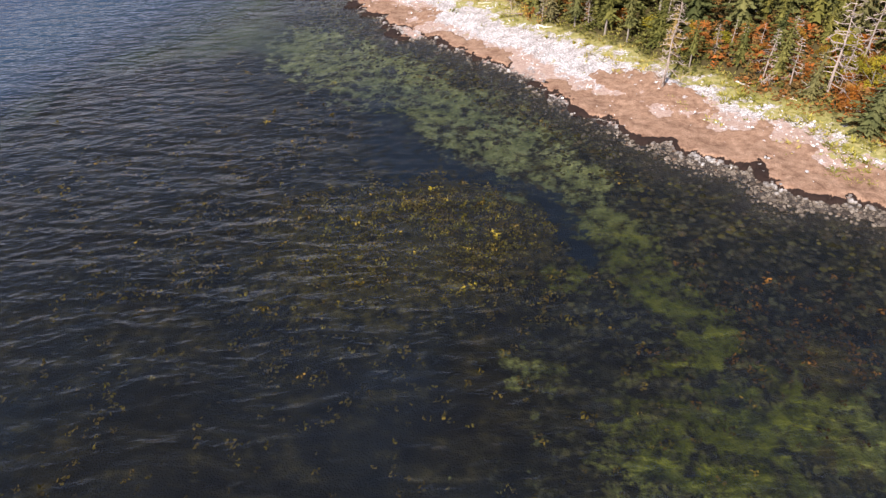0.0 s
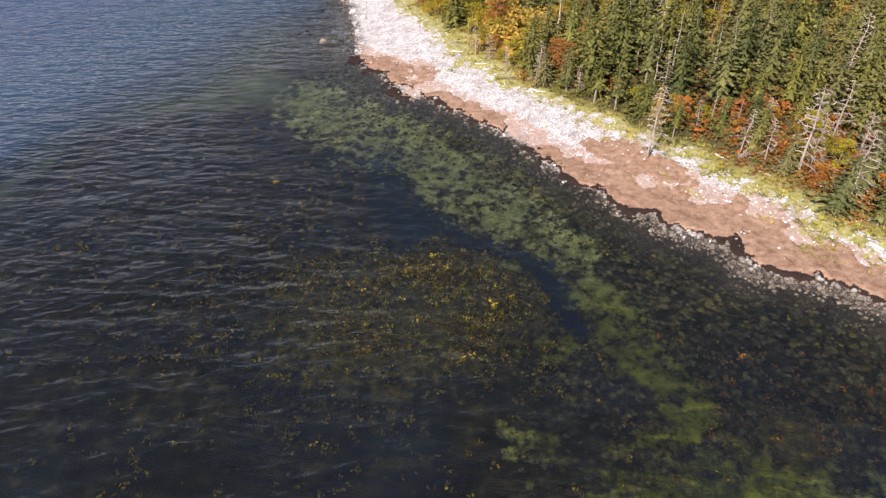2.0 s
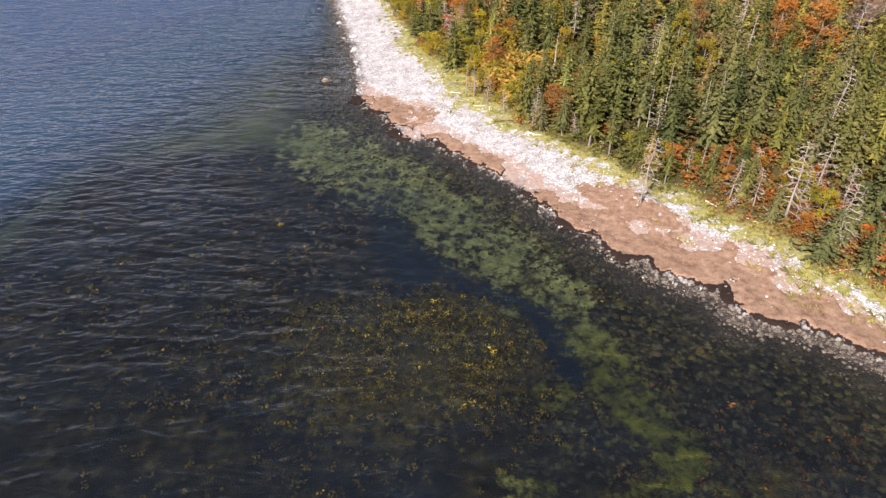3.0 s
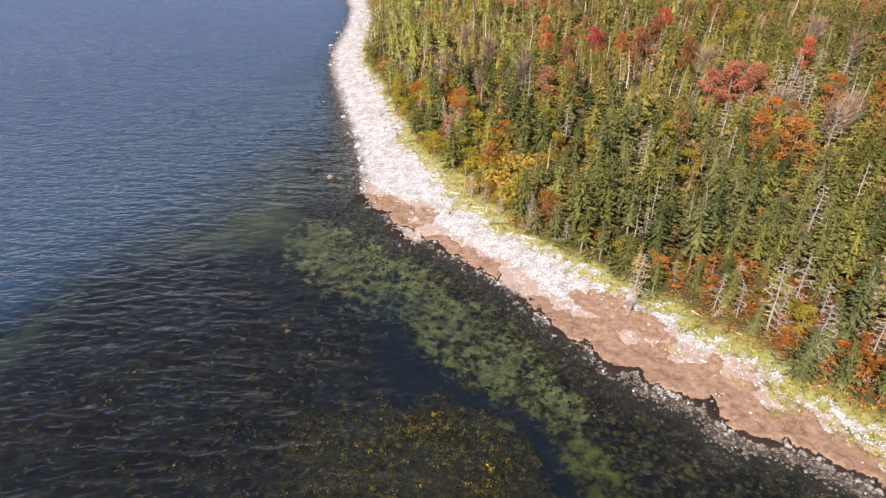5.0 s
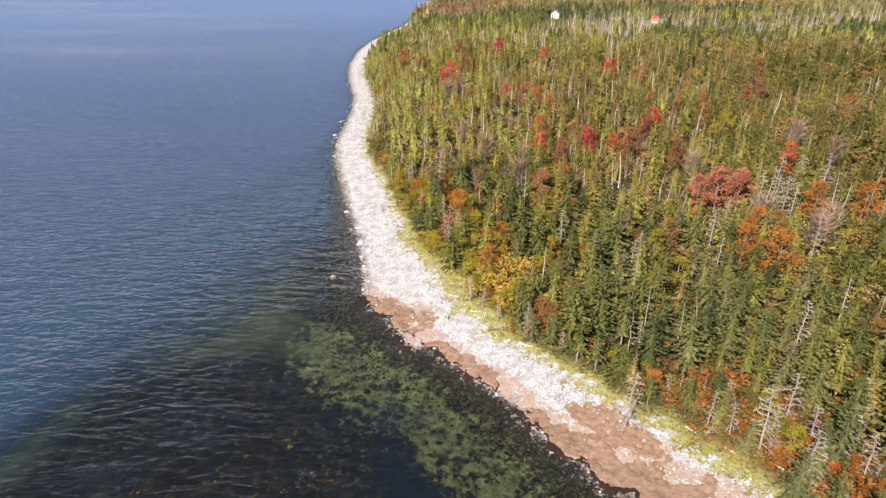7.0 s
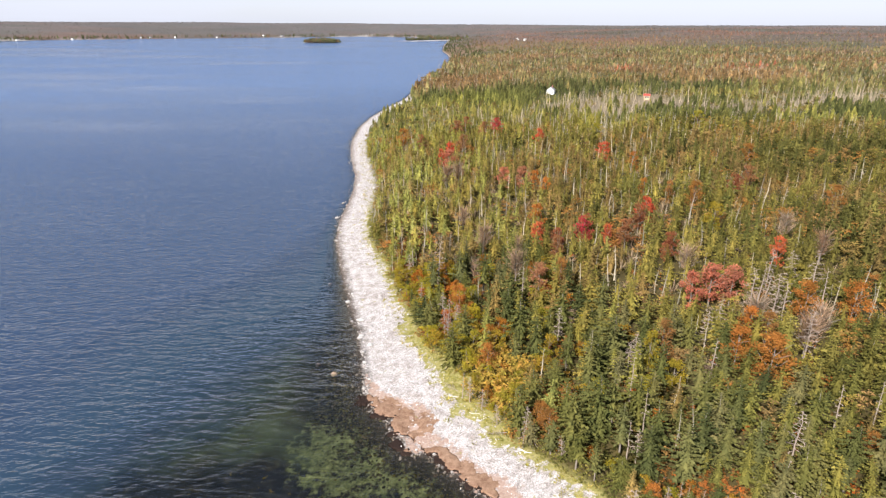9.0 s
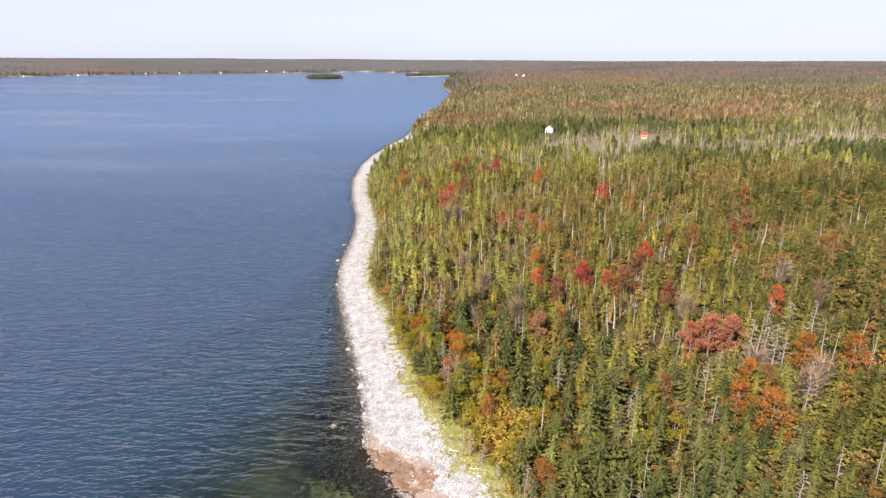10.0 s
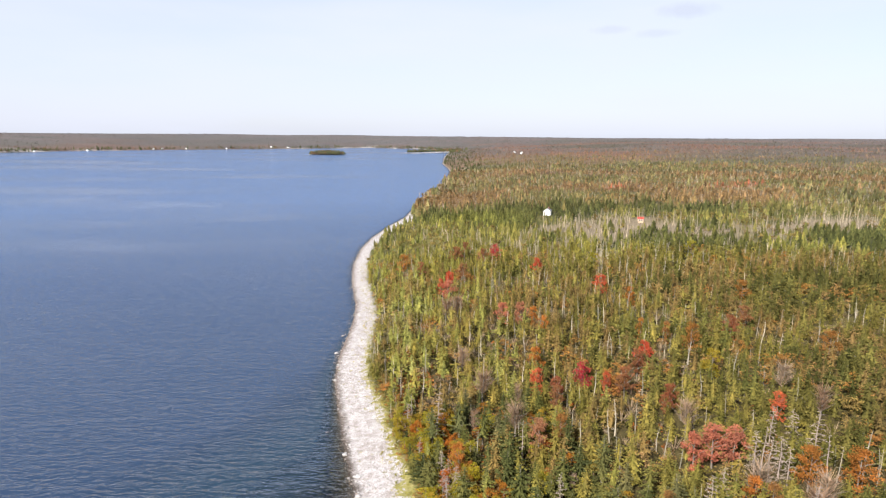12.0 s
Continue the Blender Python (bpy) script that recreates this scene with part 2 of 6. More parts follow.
def water_mat():
    k = Nodes("lake_water")
    def ridges(along, across, turn, detail):
        """Long crested ripples, their crests turned against the x axis."""
        m = k.node("Mapping")
        m.inputs["Scale"].default_value = (along, across, 1)
        k.link(k.pos((1, 1, 1), radians(turn)), m.inputs["Vector"])
        n = k.noise(1.0, detail, m.outputs[0], 0.5)
        return k.math("SUBTRACT", 1.0, k.math("ABSOLUTE", k.math("MULTIPLY", k.math("SUBTRACT", n, 0.5), 3.2), 0.0))

    swell = k.noise(1.0, 1, k.pos((0.10, 0.30, 1), radians(20)))
    waves = ridges(0.15, 0.46, 8, 2)
    cross = ridges(0.24, 0.64, -14, 2)
    chop = k.noise(1.0, 2, k.pos((1.5, 2.9, 1), radians(24)), 0.55)
    wind = k.range(k.noise(1.0, 3, k.pos((0.0017, 0.0046, 1), radians(-24))), 0.38, 0.54, 0.30, 1.0)
    h = k.math("ADD", k.math("ADD", k.math("MULTIPLY", swell, 0.95), k.math("MULTIPLY", waves, 0.50)), k.math("ADD", k.math("MULTIPLY", cross, 0.34), k.math("MULTIPLY", chop, 0.08)))
    h = k.math("ADD", h, k.math("MULTIPLY", ridges(0.55, 1.5, 3, 2), 0.10))
    h = k.math("MULTIPLY", h, wind)
    normal = k.bump(h, 1.0, 0.75)
    depth_sheen = k.attr("depth_sheen")
    calm_node = k.node("Bump", Strength=1.0)
    k.link(k.range(k.attr("open"), 0.0, 2.0, 0.26, 2.5), calm_node.inputs["Distance"])
    k.link(h, calm_node.inputs["Height"])
    calm = calm_node.outputs[0]
    clear = k.math("POWER", 0.76, depth_sheen)
    trans = k.node("BsdfTransparent")
    k.link(k.ramp(k.range(depth_sheen, 0.0, 8.0), [(0.0, (0.95, 0.96, 0.90)), (0.3, (0.58, 0.70, 0.56)), (1.0, (0.13, 0.25, 0.34))]), trans.inputs["Color"])
    body = k.node("BsdfDiffuse")
    # sky reflection is put into these colours: bluish in shallows, pale far out
    k.link(k.ramp(k.range(depth_sheen, 0.8, 44.8), [(0.0, (0.009, 0.010, 0.015)), (0.025, (0.018, 0.030, 0.050)), (0.06, (0.026, 0.047, 0.080)), (0.14, (0.024, 0.047, 0.077)), (0.30, (0.022, 0.040, 0.076)), (0.6, (0.048, 0.080, 0.155)), (1.0, (0.092, 0.145, 0.262))]), body.inputs["Color"])
    inner = k.node("MixShader")
    k.link(clear, inner.inputs[0])
    k.link(body.outputs[0], inner.inputs[1])
    k.link(trans.outputs[0], inner.inputs[2])
    gloss = k.node("BsdfGlossy")
    k.link(k.range(wind, 0.30, 1.0, 0.06, 0.09), gloss.inputs["Roughness"])
    fres = k.node("Fresnel", IOR=1.333)
    k.link(normal, gloss.inputs["Normal"])
    k.link(calm, fres.inputs["Normal"])
    both = k.node("MixShader")
    sheen = fres.outputs[0]
    k.link(k.math("SUBTRACT", sheen, k.math("MULTIPLY", k.math("MULTIPLY", sheen, sheen), 0.36)), both.inputs[0])
    k.link(inner.outputs[0], both.inputs[1])
    k.link(gloss.outputs[0], both.inputs[2])
    return k.done(both.outputs[0])


def wrack_mat():
    """Dried eelgrass: dusty red-brown on top; its black rim is wave-wet weed and painted undercut shade."""
    k = Nodes("dried_eelgrass")
    c = k.ramp(k.noise(1.1, 8, rough=0.74), [(0.30, (0.128, 0.070, 0.044)), (0.5, (0.280, 0.172, 0.114)), (0.70, (0.395, 0.264, 0.185))])
    strands = k.noise(1.0, 5, k.pos((14, 5, 9), 0.7), 0.7)
    c = k.mix(1.0, c, k.ramp(strands, [(0.3, (0.58, 0.56, 0.55)), (0.7, (1.18, 1.16, 1.13))]), "MULTIPLY")
    wet = k.math("ADD", k.attr("wet"), k.math("MULTIPLY", k.math("SUBTRACT", k.noise(1.7, 5), 0.5), 0.9))
    c = k.mix(k.range(wet, 0.40, 0.60), c, (0.022, 0.013, 0.010))
    return k.done(k.principled(c, 0.9, 0.15, k.bump(strands, 0.7, 0.05)))


GROUND = ground_mat()
WATER = water_mat()
WRACK = wrack_mat()
STONE_EACH, STONE_MANY = stone_mat("boulder_stone", True), stone_mat("cobble_stone", False)
NEEDLES = foliage("spruce_needles", [(0.0, (0.058, 0.066, 0.026)), (0.2, (0.090, 0.096, 0.032)), (0.45, (0.124, 0.120, 0.034)), (0.7, (0.105, 0.108, 0.046)), (0.85, (0.142, 0.132, 0.038)), (1.0, (0.138, 0.126, 0.066))], 0.14, 0.45)
FOREST = foliage("forest_foliage", None, 0.16, 0.75)
AUTUMN_LEAVES = {
    "scarlet": foliage("scarlet_leaves", [(0.0, (0.50, 0.075, 0.045)), (1.0, (0.50, 0.13, 0.06))], 0.35, 0.45),
    "crimson": foliage("crimson_leaves", [(0.0, (0.36, 0.028, 0.05)), (1.0, (0.42, 0.05, 0.06))], 0.35, 0.45),
    "coral": foliage("coral_leaves", [(0.0, (0.46, 0.145, 0.092)), (0.7, (0.42, 0.165, 0.11)), (1.0, (0.34, 0.170, 0.09))], 0.35, 0.45),
    "orange": foliage("orange_leaves", [(0.0, (0.38, 0.14, 0.035)), (0.6, (0.32, 0.145, 0.04)), (1.0, (0.27, 0.135, 0.05))], 0.35, 0.45),
    "russet": foliage("russet_leaves", [(0.0, (0.24, 0.085, 0.045)), (1.0, (0.25, 0.125, 0.06))], 0.3, 0.4),
    "yellow": foliage("yellow_leaves", [(0.0, (0.34, 0.28, 0.03)), (0.5, (0.26, 0.225, 0.03)), (1.0, (0.32, 0.21, 0.03))], 0.35, 0.4),
}
TWIGS = foliage("bare_twigs", [(0.0, (0.26, 0.165, 0.115)), (1.0, (0.31, 0.225, 0.17))], 0.15)
RUST = foliage("rust_shrub_leaves", [(0.0, (0.38, 0.10, 0.02)), (0.5, (0.31, 0.13, 0.025)), (1.0, (0.27, 0.18, 0.03))], 0.35, 0.4)
GRASS = foliage("beach_grass", None, 0.35)
KELP = foliage("rockweed", None, 0.3)
BARK = plain("grey_brown_bark", (0.20, 0.17, 0.14), 0.9, 0.35, 6, 0.5)
DEADWOOD = plain("weathered_deadwood", (0.30, 0.24, 0.20), 0.85, 0.25, 5, 0.4)
TANROCK = plain("tan_granite", (0.28, 0.20, 0.135), 0.8, 0.3, 4, 0.4)
DARKROCK = plain("dark_wet_rock", (0.075, 0.058, 0.048), 0.4, 0.3, 4, 0.4)
DRIFT = plain("bleached_driftwood", (0.60, 0.55, 0.49), 0.85, 0.2, 5, 0.4)
WHITE = plain("white_clapboard", (0.80, 0.80, 0.78), 0.6, 0.05, 1)
SHINGLE = plain("grey_roof_shingle", (0.26, 0.26, 0.27), 0.9, 0.2, 3)
REDROOF = plain("red_metal_roof", (0.48, 0.07, 0.05), 0.45, 0.12, 2)
TIMBER = plain("bare_timber_wall", (0.50, 0.36, 0.24), 0.8, 0.2, 3)
BRICK = plain("chimney_brick", (0.30, 0.12, 0.09), 0.9, 0.2, 8)
TRIM = plain("grey_trim", (0.45, 0.46, 0.47), 0.6, 0.1, 4)
k = Nodes("window_glass")
GLASS = k.done(k.principled((0.03, 0.04, 0.05), 0.05, 0.8))


# ---------------------------------------------------------------- the lie of the land
# the edge of the beach, from the south-east round the bay to the far shore
COAST = [(900, -1400), (420, -500), (200, -120), (110, -18), (70, 15), (50, 29), (43.5, 34.5), (39.5, 38.5), (37.3, 40.6),
         (34.2, 42.3), (30.4, 43.4), (30.9, 47.6), (28.1, 47.7), (24.6, 49.9), (24.4, 52.6), (21.7, 52.8),
         (17.3, 58.4), (14.0, 62.7), (13.4, 65.5), (7.8, 72.5), (3.1, 77.6), (1.8, 80.6), (-3.5, 81.2),
         (-3.4, 84.0), (-5.8, 86.6), (-6.2, 90.3), (-8.7, 91.4), (-10.9, 96.4), (-11.6, 100.4), (-13.0, 108),
         (-15.3, 121.7), (-18.2, 133), (-21.5, 147), (-26.5, 170), (-29.5, 185), (-31.2, 205), (-31.4, 240),
         (-33.5, 266), (-41.5, 312), (-47.0, 355), (-49.0, 410), (-46.2, 457), (-38, 516), (-28, 571), (-18, 724),
         (-2, 862), (17, 1078), (28, 1319)]
FAR_COAST = [(25, 1440), (14, 1700), (24, 2200), (44, 2700), (62, 2977), (-100, 3480), (-420, 3750), (-815, 3308),
             (-1245, 2927), (-1585, 2624), (-1640, 2350), (-2150, 2130), (-3000, 1500), (-4900, 600)]
LAND = np.array(COAST + FAR_COAST + [(-4950, 4950), (4950, 4950), (4950, -4950), (2600, -4950)], float)


def hash2(i, j, seed):
    h = (i * 374761393 + j * 668265263 + seed * 362437) & 0xFFFFFFFF
    h = ((h ^ (h >> 13)) * 1274126177) & 0xFFFFFFFF
    return ((h ^ (h >> 16)) & 0xFFFF) / 65535.0


def vnoise(x, y, seed=0):
    """Smooth value noise, 0 to 1, on arrays."""
    i, j = np.floor(x).astype(np.int64), np.floor(y).astype(np.int64)
    u, v = x - i, y - j
    u, v = u * u * (3 - 2 * u), v * v * (3 - 2 * v)
    a, b = hash2(i, j, seed), hash2(i + 1, j, seed)
    c, d = hash2(i, j + 1, seed), hash2(i + 1, j + 1, seed)
    return (a * (1 - u) + b * u) * (1 - v) + (c * (1 - u) + d * u) * v


def fbm(x, y, seed=0, octaves=4):
    total, amp, f, norm = 0.0, 1.0, 1.0, 0.0
    for k in range(octaves):
        total = total + amp * vnoise(x * f + 13.7 * k, y * f - 7.1 * k, seed + k)
        norm += amp
        amp, f = amp * 0.5, f * 2.03
    return total / norm


def sstep(a, b, x):
    t = np.clip((x - a) / (b - a), 0, 1)
    return t * t * (3 - 2 * t)


def seg_dist(x, y, pts):
    """Distance to a chain of points."""
    best = np.full(np.shape(x), 1e9)
    for (ax, ay), (bx, by) in zip(pts[:-1], pts[1:]):
        dx, dy = bx - ax, by - ay
        t = np.clip(((x - ax) * dx + (y - ay) * dy) / (dx * dx + dy * dy), 0, 1)
        best = np.minimum(best, np.hypot(x - ax - t * dx, y - ay - t * dy))
    return best


def inland(x, y):
    """Signed distance from the edge of the beach, positive on land."""
    x, y = np.asarray(x, float), np.asarray(y, float)
    d = seg_dist(x, y, COAST + FAR_COAST)
    inside = np.zeros(x.shape, bool)
    for (ax, ay), (bx, by) in zip(LAND, np.roll(LAND, -1, 0)):
        cross = (ay > y) != (by > y)
        with np.errstate(divide="ignore", invalid="ignore"):
            inside ^= cross & (x < (bx - ax) * (y - ay) / (by - ay + 1e-12) + ax)
    return np.where(inside, d, -d)


SPIT = [(-200, 2690), (-125, 2700), (-40, 2790), (60, 2950)]


def height(x, y, s=None):
    """Height of the ground above the water."""
    x, y = np.asarray(x, float), np.asarray(y, float)
    s = inland(x, y) if s is None else s
    lip = 0.07 + 0.17 * sstep(57, 46, y)
    beach = lip + 0.105 * np.clip(s, 0, 14)
    r = np.hypot(x, y)
    hill = 20 * (1 - np.exp(-np.clip(s - 14, 0, None) / 120)) + 45 * sstep(900, 4600, r) * sstep(20, 900, s)
    hill = hill + 5 * sstep(-300, -1800, x) * sstep(30, 1400, s) * sstep(2000, 4200, y)
    roll = (fbm(x / 60, y / 60, 5, 3) - 0.5) * 5 * sstep(20, 90, s) + (fbm(x / 900, y / 900, 9, 3) - 0.5) * 22 * sstep(300, 1400, s)
    small = (fbm(x / 2.2, y / 2.2, 3, 3) - 0.5) * 0.22 * sstep(-3, 2, s)
    below = lip + 0.13 * np.clip(s, -6, 0) + 0.055 * np.clip(s + 6, -40, 0) + 0.10 * np.clip(s + 46, -110, 0) + 0.16 * np.clip(s + 6, -70, 0) * sstep(82, 150, y + 0.35 * x) + 0.09 * np.clip(s + 20, -60, 0) * sstep(-25, -75, x)
    weed_bed = 1 - np.hypot((x + 12) * 0.94 + (y - 40) * 0.34, ((y - 40) * 0.94 - (x + 12) * 0.34) * 0.84) / 37
    below = below + 0.10 * np.clip(s + 13, -60, 0) * sstep(0.05, -0.25, weed_bed) * sstep(25, 60, y - 0.6 * x)
    shelf = np.maximum(sstep(-0.75, 0.16, weed_bed + (fbm(x / 11, y / 11, 23, 3) - 0.5) * 0.25), sstep(30, 10, y) * sstep(-90, -35, x))
    below = below + (np.maximum(below, -1.0) - below) * shelf
    below = below + (fbm(x / 5, y / 5, 21, 4) - 0.5) * 0.9 * sstep(-2, -9, s)
    z = np.where(s > 0, beach + hill + roll + small, below + small)
    isle = 1 - np.hypot((x + 420) / 88, (y - 2385) / 46)
    z = np.maximum(z, np.where(isle > -0.3, -1 + 9 * isle, -50))
    bar = 1 - seg_dist(x, y, SPIT) / 48
    return np.maximum(z, np.where(bar > -0.5, 2.2 * bar - 0.2, -50))


# ---------------------------------------------------------------- mesh helpers
def mesh_of(name, verts, faces, mat, colors=None, smooth=False):
    """A mesh from arrays: faces are rows of 3 or of 4 indices; colors: {attribute: values per vertex, one or three each}."""
    verts, faces = np.asarray(verts, np.float32), np.asarray(faces, np.int32)
    n, m = faces.shape
    me = bpy.data.meshes.new(name)
    me.vertices.add(len(verts))
    me.vertices.foreach_set("co", verts.ravel())
    me.loops.add(n * m)
    me.loops.foreach_set("vertex_index", faces.ravel())
    me.polygons.add(n)
    me.polygons.foreach_set("loop_start", np.arange(0, n * m, m, dtype=np.int32))
    me.polygons.foreach_set("use_smooth", np.full(n, smooth))
    for key, values in (colors or {}).items():
        values = np.asarray(values, np.float32)
        if values.ndim == 1:
            me.attributes.new(key, "FLOAT", "POINT").data.foreach_set("value", values)
        else:
            rgba = np.ones((len(values), 4), np.float32)
            rgba[:, :3] = values
            me.attributes.new(key, "FLOAT_COLOR", "POINT").data.foreach_set("color", rgba.ravel())
    me.materials.append(mat)
    me.update(calc_edges=True)
    return me


def child(name, me, parent, label=""):
    ob = new(name, me)
    ob.parent = parent
    return tagged(ob, label)


def join(pieces):
    """One (verts, faces) out of several with faces of like size."""
    verts, faces, k = [], [], 0
    for v, f in pieces:
        verts.append(np.asarray(v, float))
        faces.append(np.asarray(f, int) + k)
        k += len(v)
    return np.vstack(verts), np.vstack(faces)


def scatter(templates, which, pos, turn, size, tall, tint=None, lean=None):
    """Many turned, scaled copies of (verts, tris) templates as one set of arrays."""
    vs, fs, cs, k = [], [], [], 0
    for n, (v, f) in enumerate(templates):
        ids = np.nonzero(which == n)[0]
        if not len(ids):
            continue
        c, s = np.cos(turn[ids])[:, None], np.sin(turn[ids])[:, None]
        x = (v[None, :, 0] * c - v[None, :, 1] * s) * size[ids][:, None]
        y = (v[None, :, 0] * s + v[None, :, 1] * c) * size[ids][:, None]
        z = np.repeat(v[None, :, 2], len(ids), 0) * tall[ids][:, None]
        if lean is not None:
            x, y = x + z * lean[ids, 0][:, None], y + z * lean[ids, 1][:, None]
        p = np.stack([x, y, z], -1) + pos[ids][:, None, :]
        vs.append(p.reshape(-1, 3))
        fs.append((f[None] + (np.arange(len(ids)) * len(v))[:, None, None]).reshape(-1, f.shape[1]) + k)
        if tint is not None:
            cs.append(np.repeat(tint[ids], len(v), 0))
        k += len(ids) * len(v)
    return np.vstack(vs), np.vstack(fs), (np.vstack(cs) if tint is not None else None)


def tube(path, radii, sides=5):
    """A tapering tube of triangles along a path."""
    path = np.asarray(path, float)
    verts, faces = [], []
    for i, p in enumerate(path):
        d = path[min(i + 1, len(path) - 1)] - path[max(i - 1, 0)]
        d /= np.linalg.norm(d) + 1e-9
        a = np.cross(d, (0.31, 0.2, 0.9) if abs(d[2]) < 0.9 else (1, 0, 0))
        a /= np.linalg.norm(a)
        b = np.cross(d, a)
        for q in range(sides):
            t = 2 * math.pi * q / sides
            verts.append(p + radii[i] * (a * math.cos(t) + b * math.sin(t)))
    for i in range(len(path) - 1):
        for q in range(sides):
            a, b = i * sides + q, i * sides + (q + 1) % sides
            faces += [(a, b, b + sides), (a, b + sides, a + sides)]
    tip = (len(path) - 1) * sides
    faces += [(tip, tip + q, tip + q + 1) for q in range(1, sides - 1)]
    return np.array(verts), np.array(faces)


def box(x0, y0, z0, x1, y1, z1):
    v = [(x, y, z) for x in (x0, x1) for y in (y0, y1) for z in (z0, z1)]
    f = [(0, 1, 3, 2), (4, 6, 7, 5), (0, 4, 5, 1), (2, 3, 7, 6), (0, 2, 6, 4), (1, 5, 7, 3)]
    return np.array(v, float), np.array(f)


def graded(lo, fine_lo, fine_hi, hi, step, grow_lo, grow_hi):
    """Grid lines, even in the middle and widening outwards."""
    mid = list(np.arange(fine_lo, fine_hi + step, step))
    a, w = mid[0], step
    low, high = [], []
    while a > lo:
        w *= grow_lo
        a = max(lo, a - w)
        low.append(a)
    a, w = mid[-1], step
    while a < hi:
        w *= grow_hi
        a = min(hi, a + w)
        high.append(a)
    return np.array(low[::-1] + mid + high)


def grid_faces(nx, ny):
    i = np.arange((nx - 1) * (ny - 1))
    a = (i // (nx - 1)) * nx + i % (nx - 1)
    return np.stack([a, a + 1, a + nx + 1, a + nx], 1)


# ---------------------------------------------------------------- where things grow
def treeline(x, y):
    """How far behind the beach edge the trees begin."""
    base = np.interp(y, [30, 45, 55, 64, 72, 82, 90, 102, 110, 119, 160, 185, 270, 420, 450, 480, 540, 565, 590, 700, 1240, 1319, 1400], [8, 8.5, 10.5, 13.2, 12.3, 11.4, 13.4, 16.8, 15.4, 12.6, 12, 10.5, 7.5, 8, 9, 12, 15, 9, 2, 1, 1, 16, 1])
    return base + (fbm(x / 4, y / 4, 31, 2) - 0.5) * 2.2


def ell(x, y, cx, cy, rx, ry, turn=0.0):
    c, s = math.cos(turn), math.sin(turn)
    u, v = (x - cx) * c + (y - cy) * s, -(x - cx) * s + (y - cy) * c
    return 1 - np.hypot(u / rx, v / ry)


def dead_zone(x, y):
    """1 where the storm-killed trees stand."""
    d = np.maximum(ell(x, y, 142, 374, 84, 74), ell(x, y, 262, 395, 110, 42))
    return sstep(0.0, 0.45, d + (fbm(x / 26, y / 26, 41, 4) - 0.5) * 1.7)


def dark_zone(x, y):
    """1 where dark green young spruce stands close, less where crowns are only tinted darker."""
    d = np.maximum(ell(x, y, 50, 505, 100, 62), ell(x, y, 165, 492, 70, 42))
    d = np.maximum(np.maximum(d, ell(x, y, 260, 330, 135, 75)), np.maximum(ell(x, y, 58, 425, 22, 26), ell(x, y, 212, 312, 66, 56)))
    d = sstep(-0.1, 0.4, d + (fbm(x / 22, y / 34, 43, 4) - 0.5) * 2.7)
    # eastern patches where crowns take the darker tint
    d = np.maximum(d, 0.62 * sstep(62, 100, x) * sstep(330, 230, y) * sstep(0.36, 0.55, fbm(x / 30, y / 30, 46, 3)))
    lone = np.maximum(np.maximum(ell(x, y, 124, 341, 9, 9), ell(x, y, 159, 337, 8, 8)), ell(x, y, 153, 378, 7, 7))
    # round (64, 80) the dark shade between trees is put into the crown tint
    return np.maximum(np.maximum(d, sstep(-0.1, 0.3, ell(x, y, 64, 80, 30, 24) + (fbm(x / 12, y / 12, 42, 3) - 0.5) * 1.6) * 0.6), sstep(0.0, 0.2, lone))


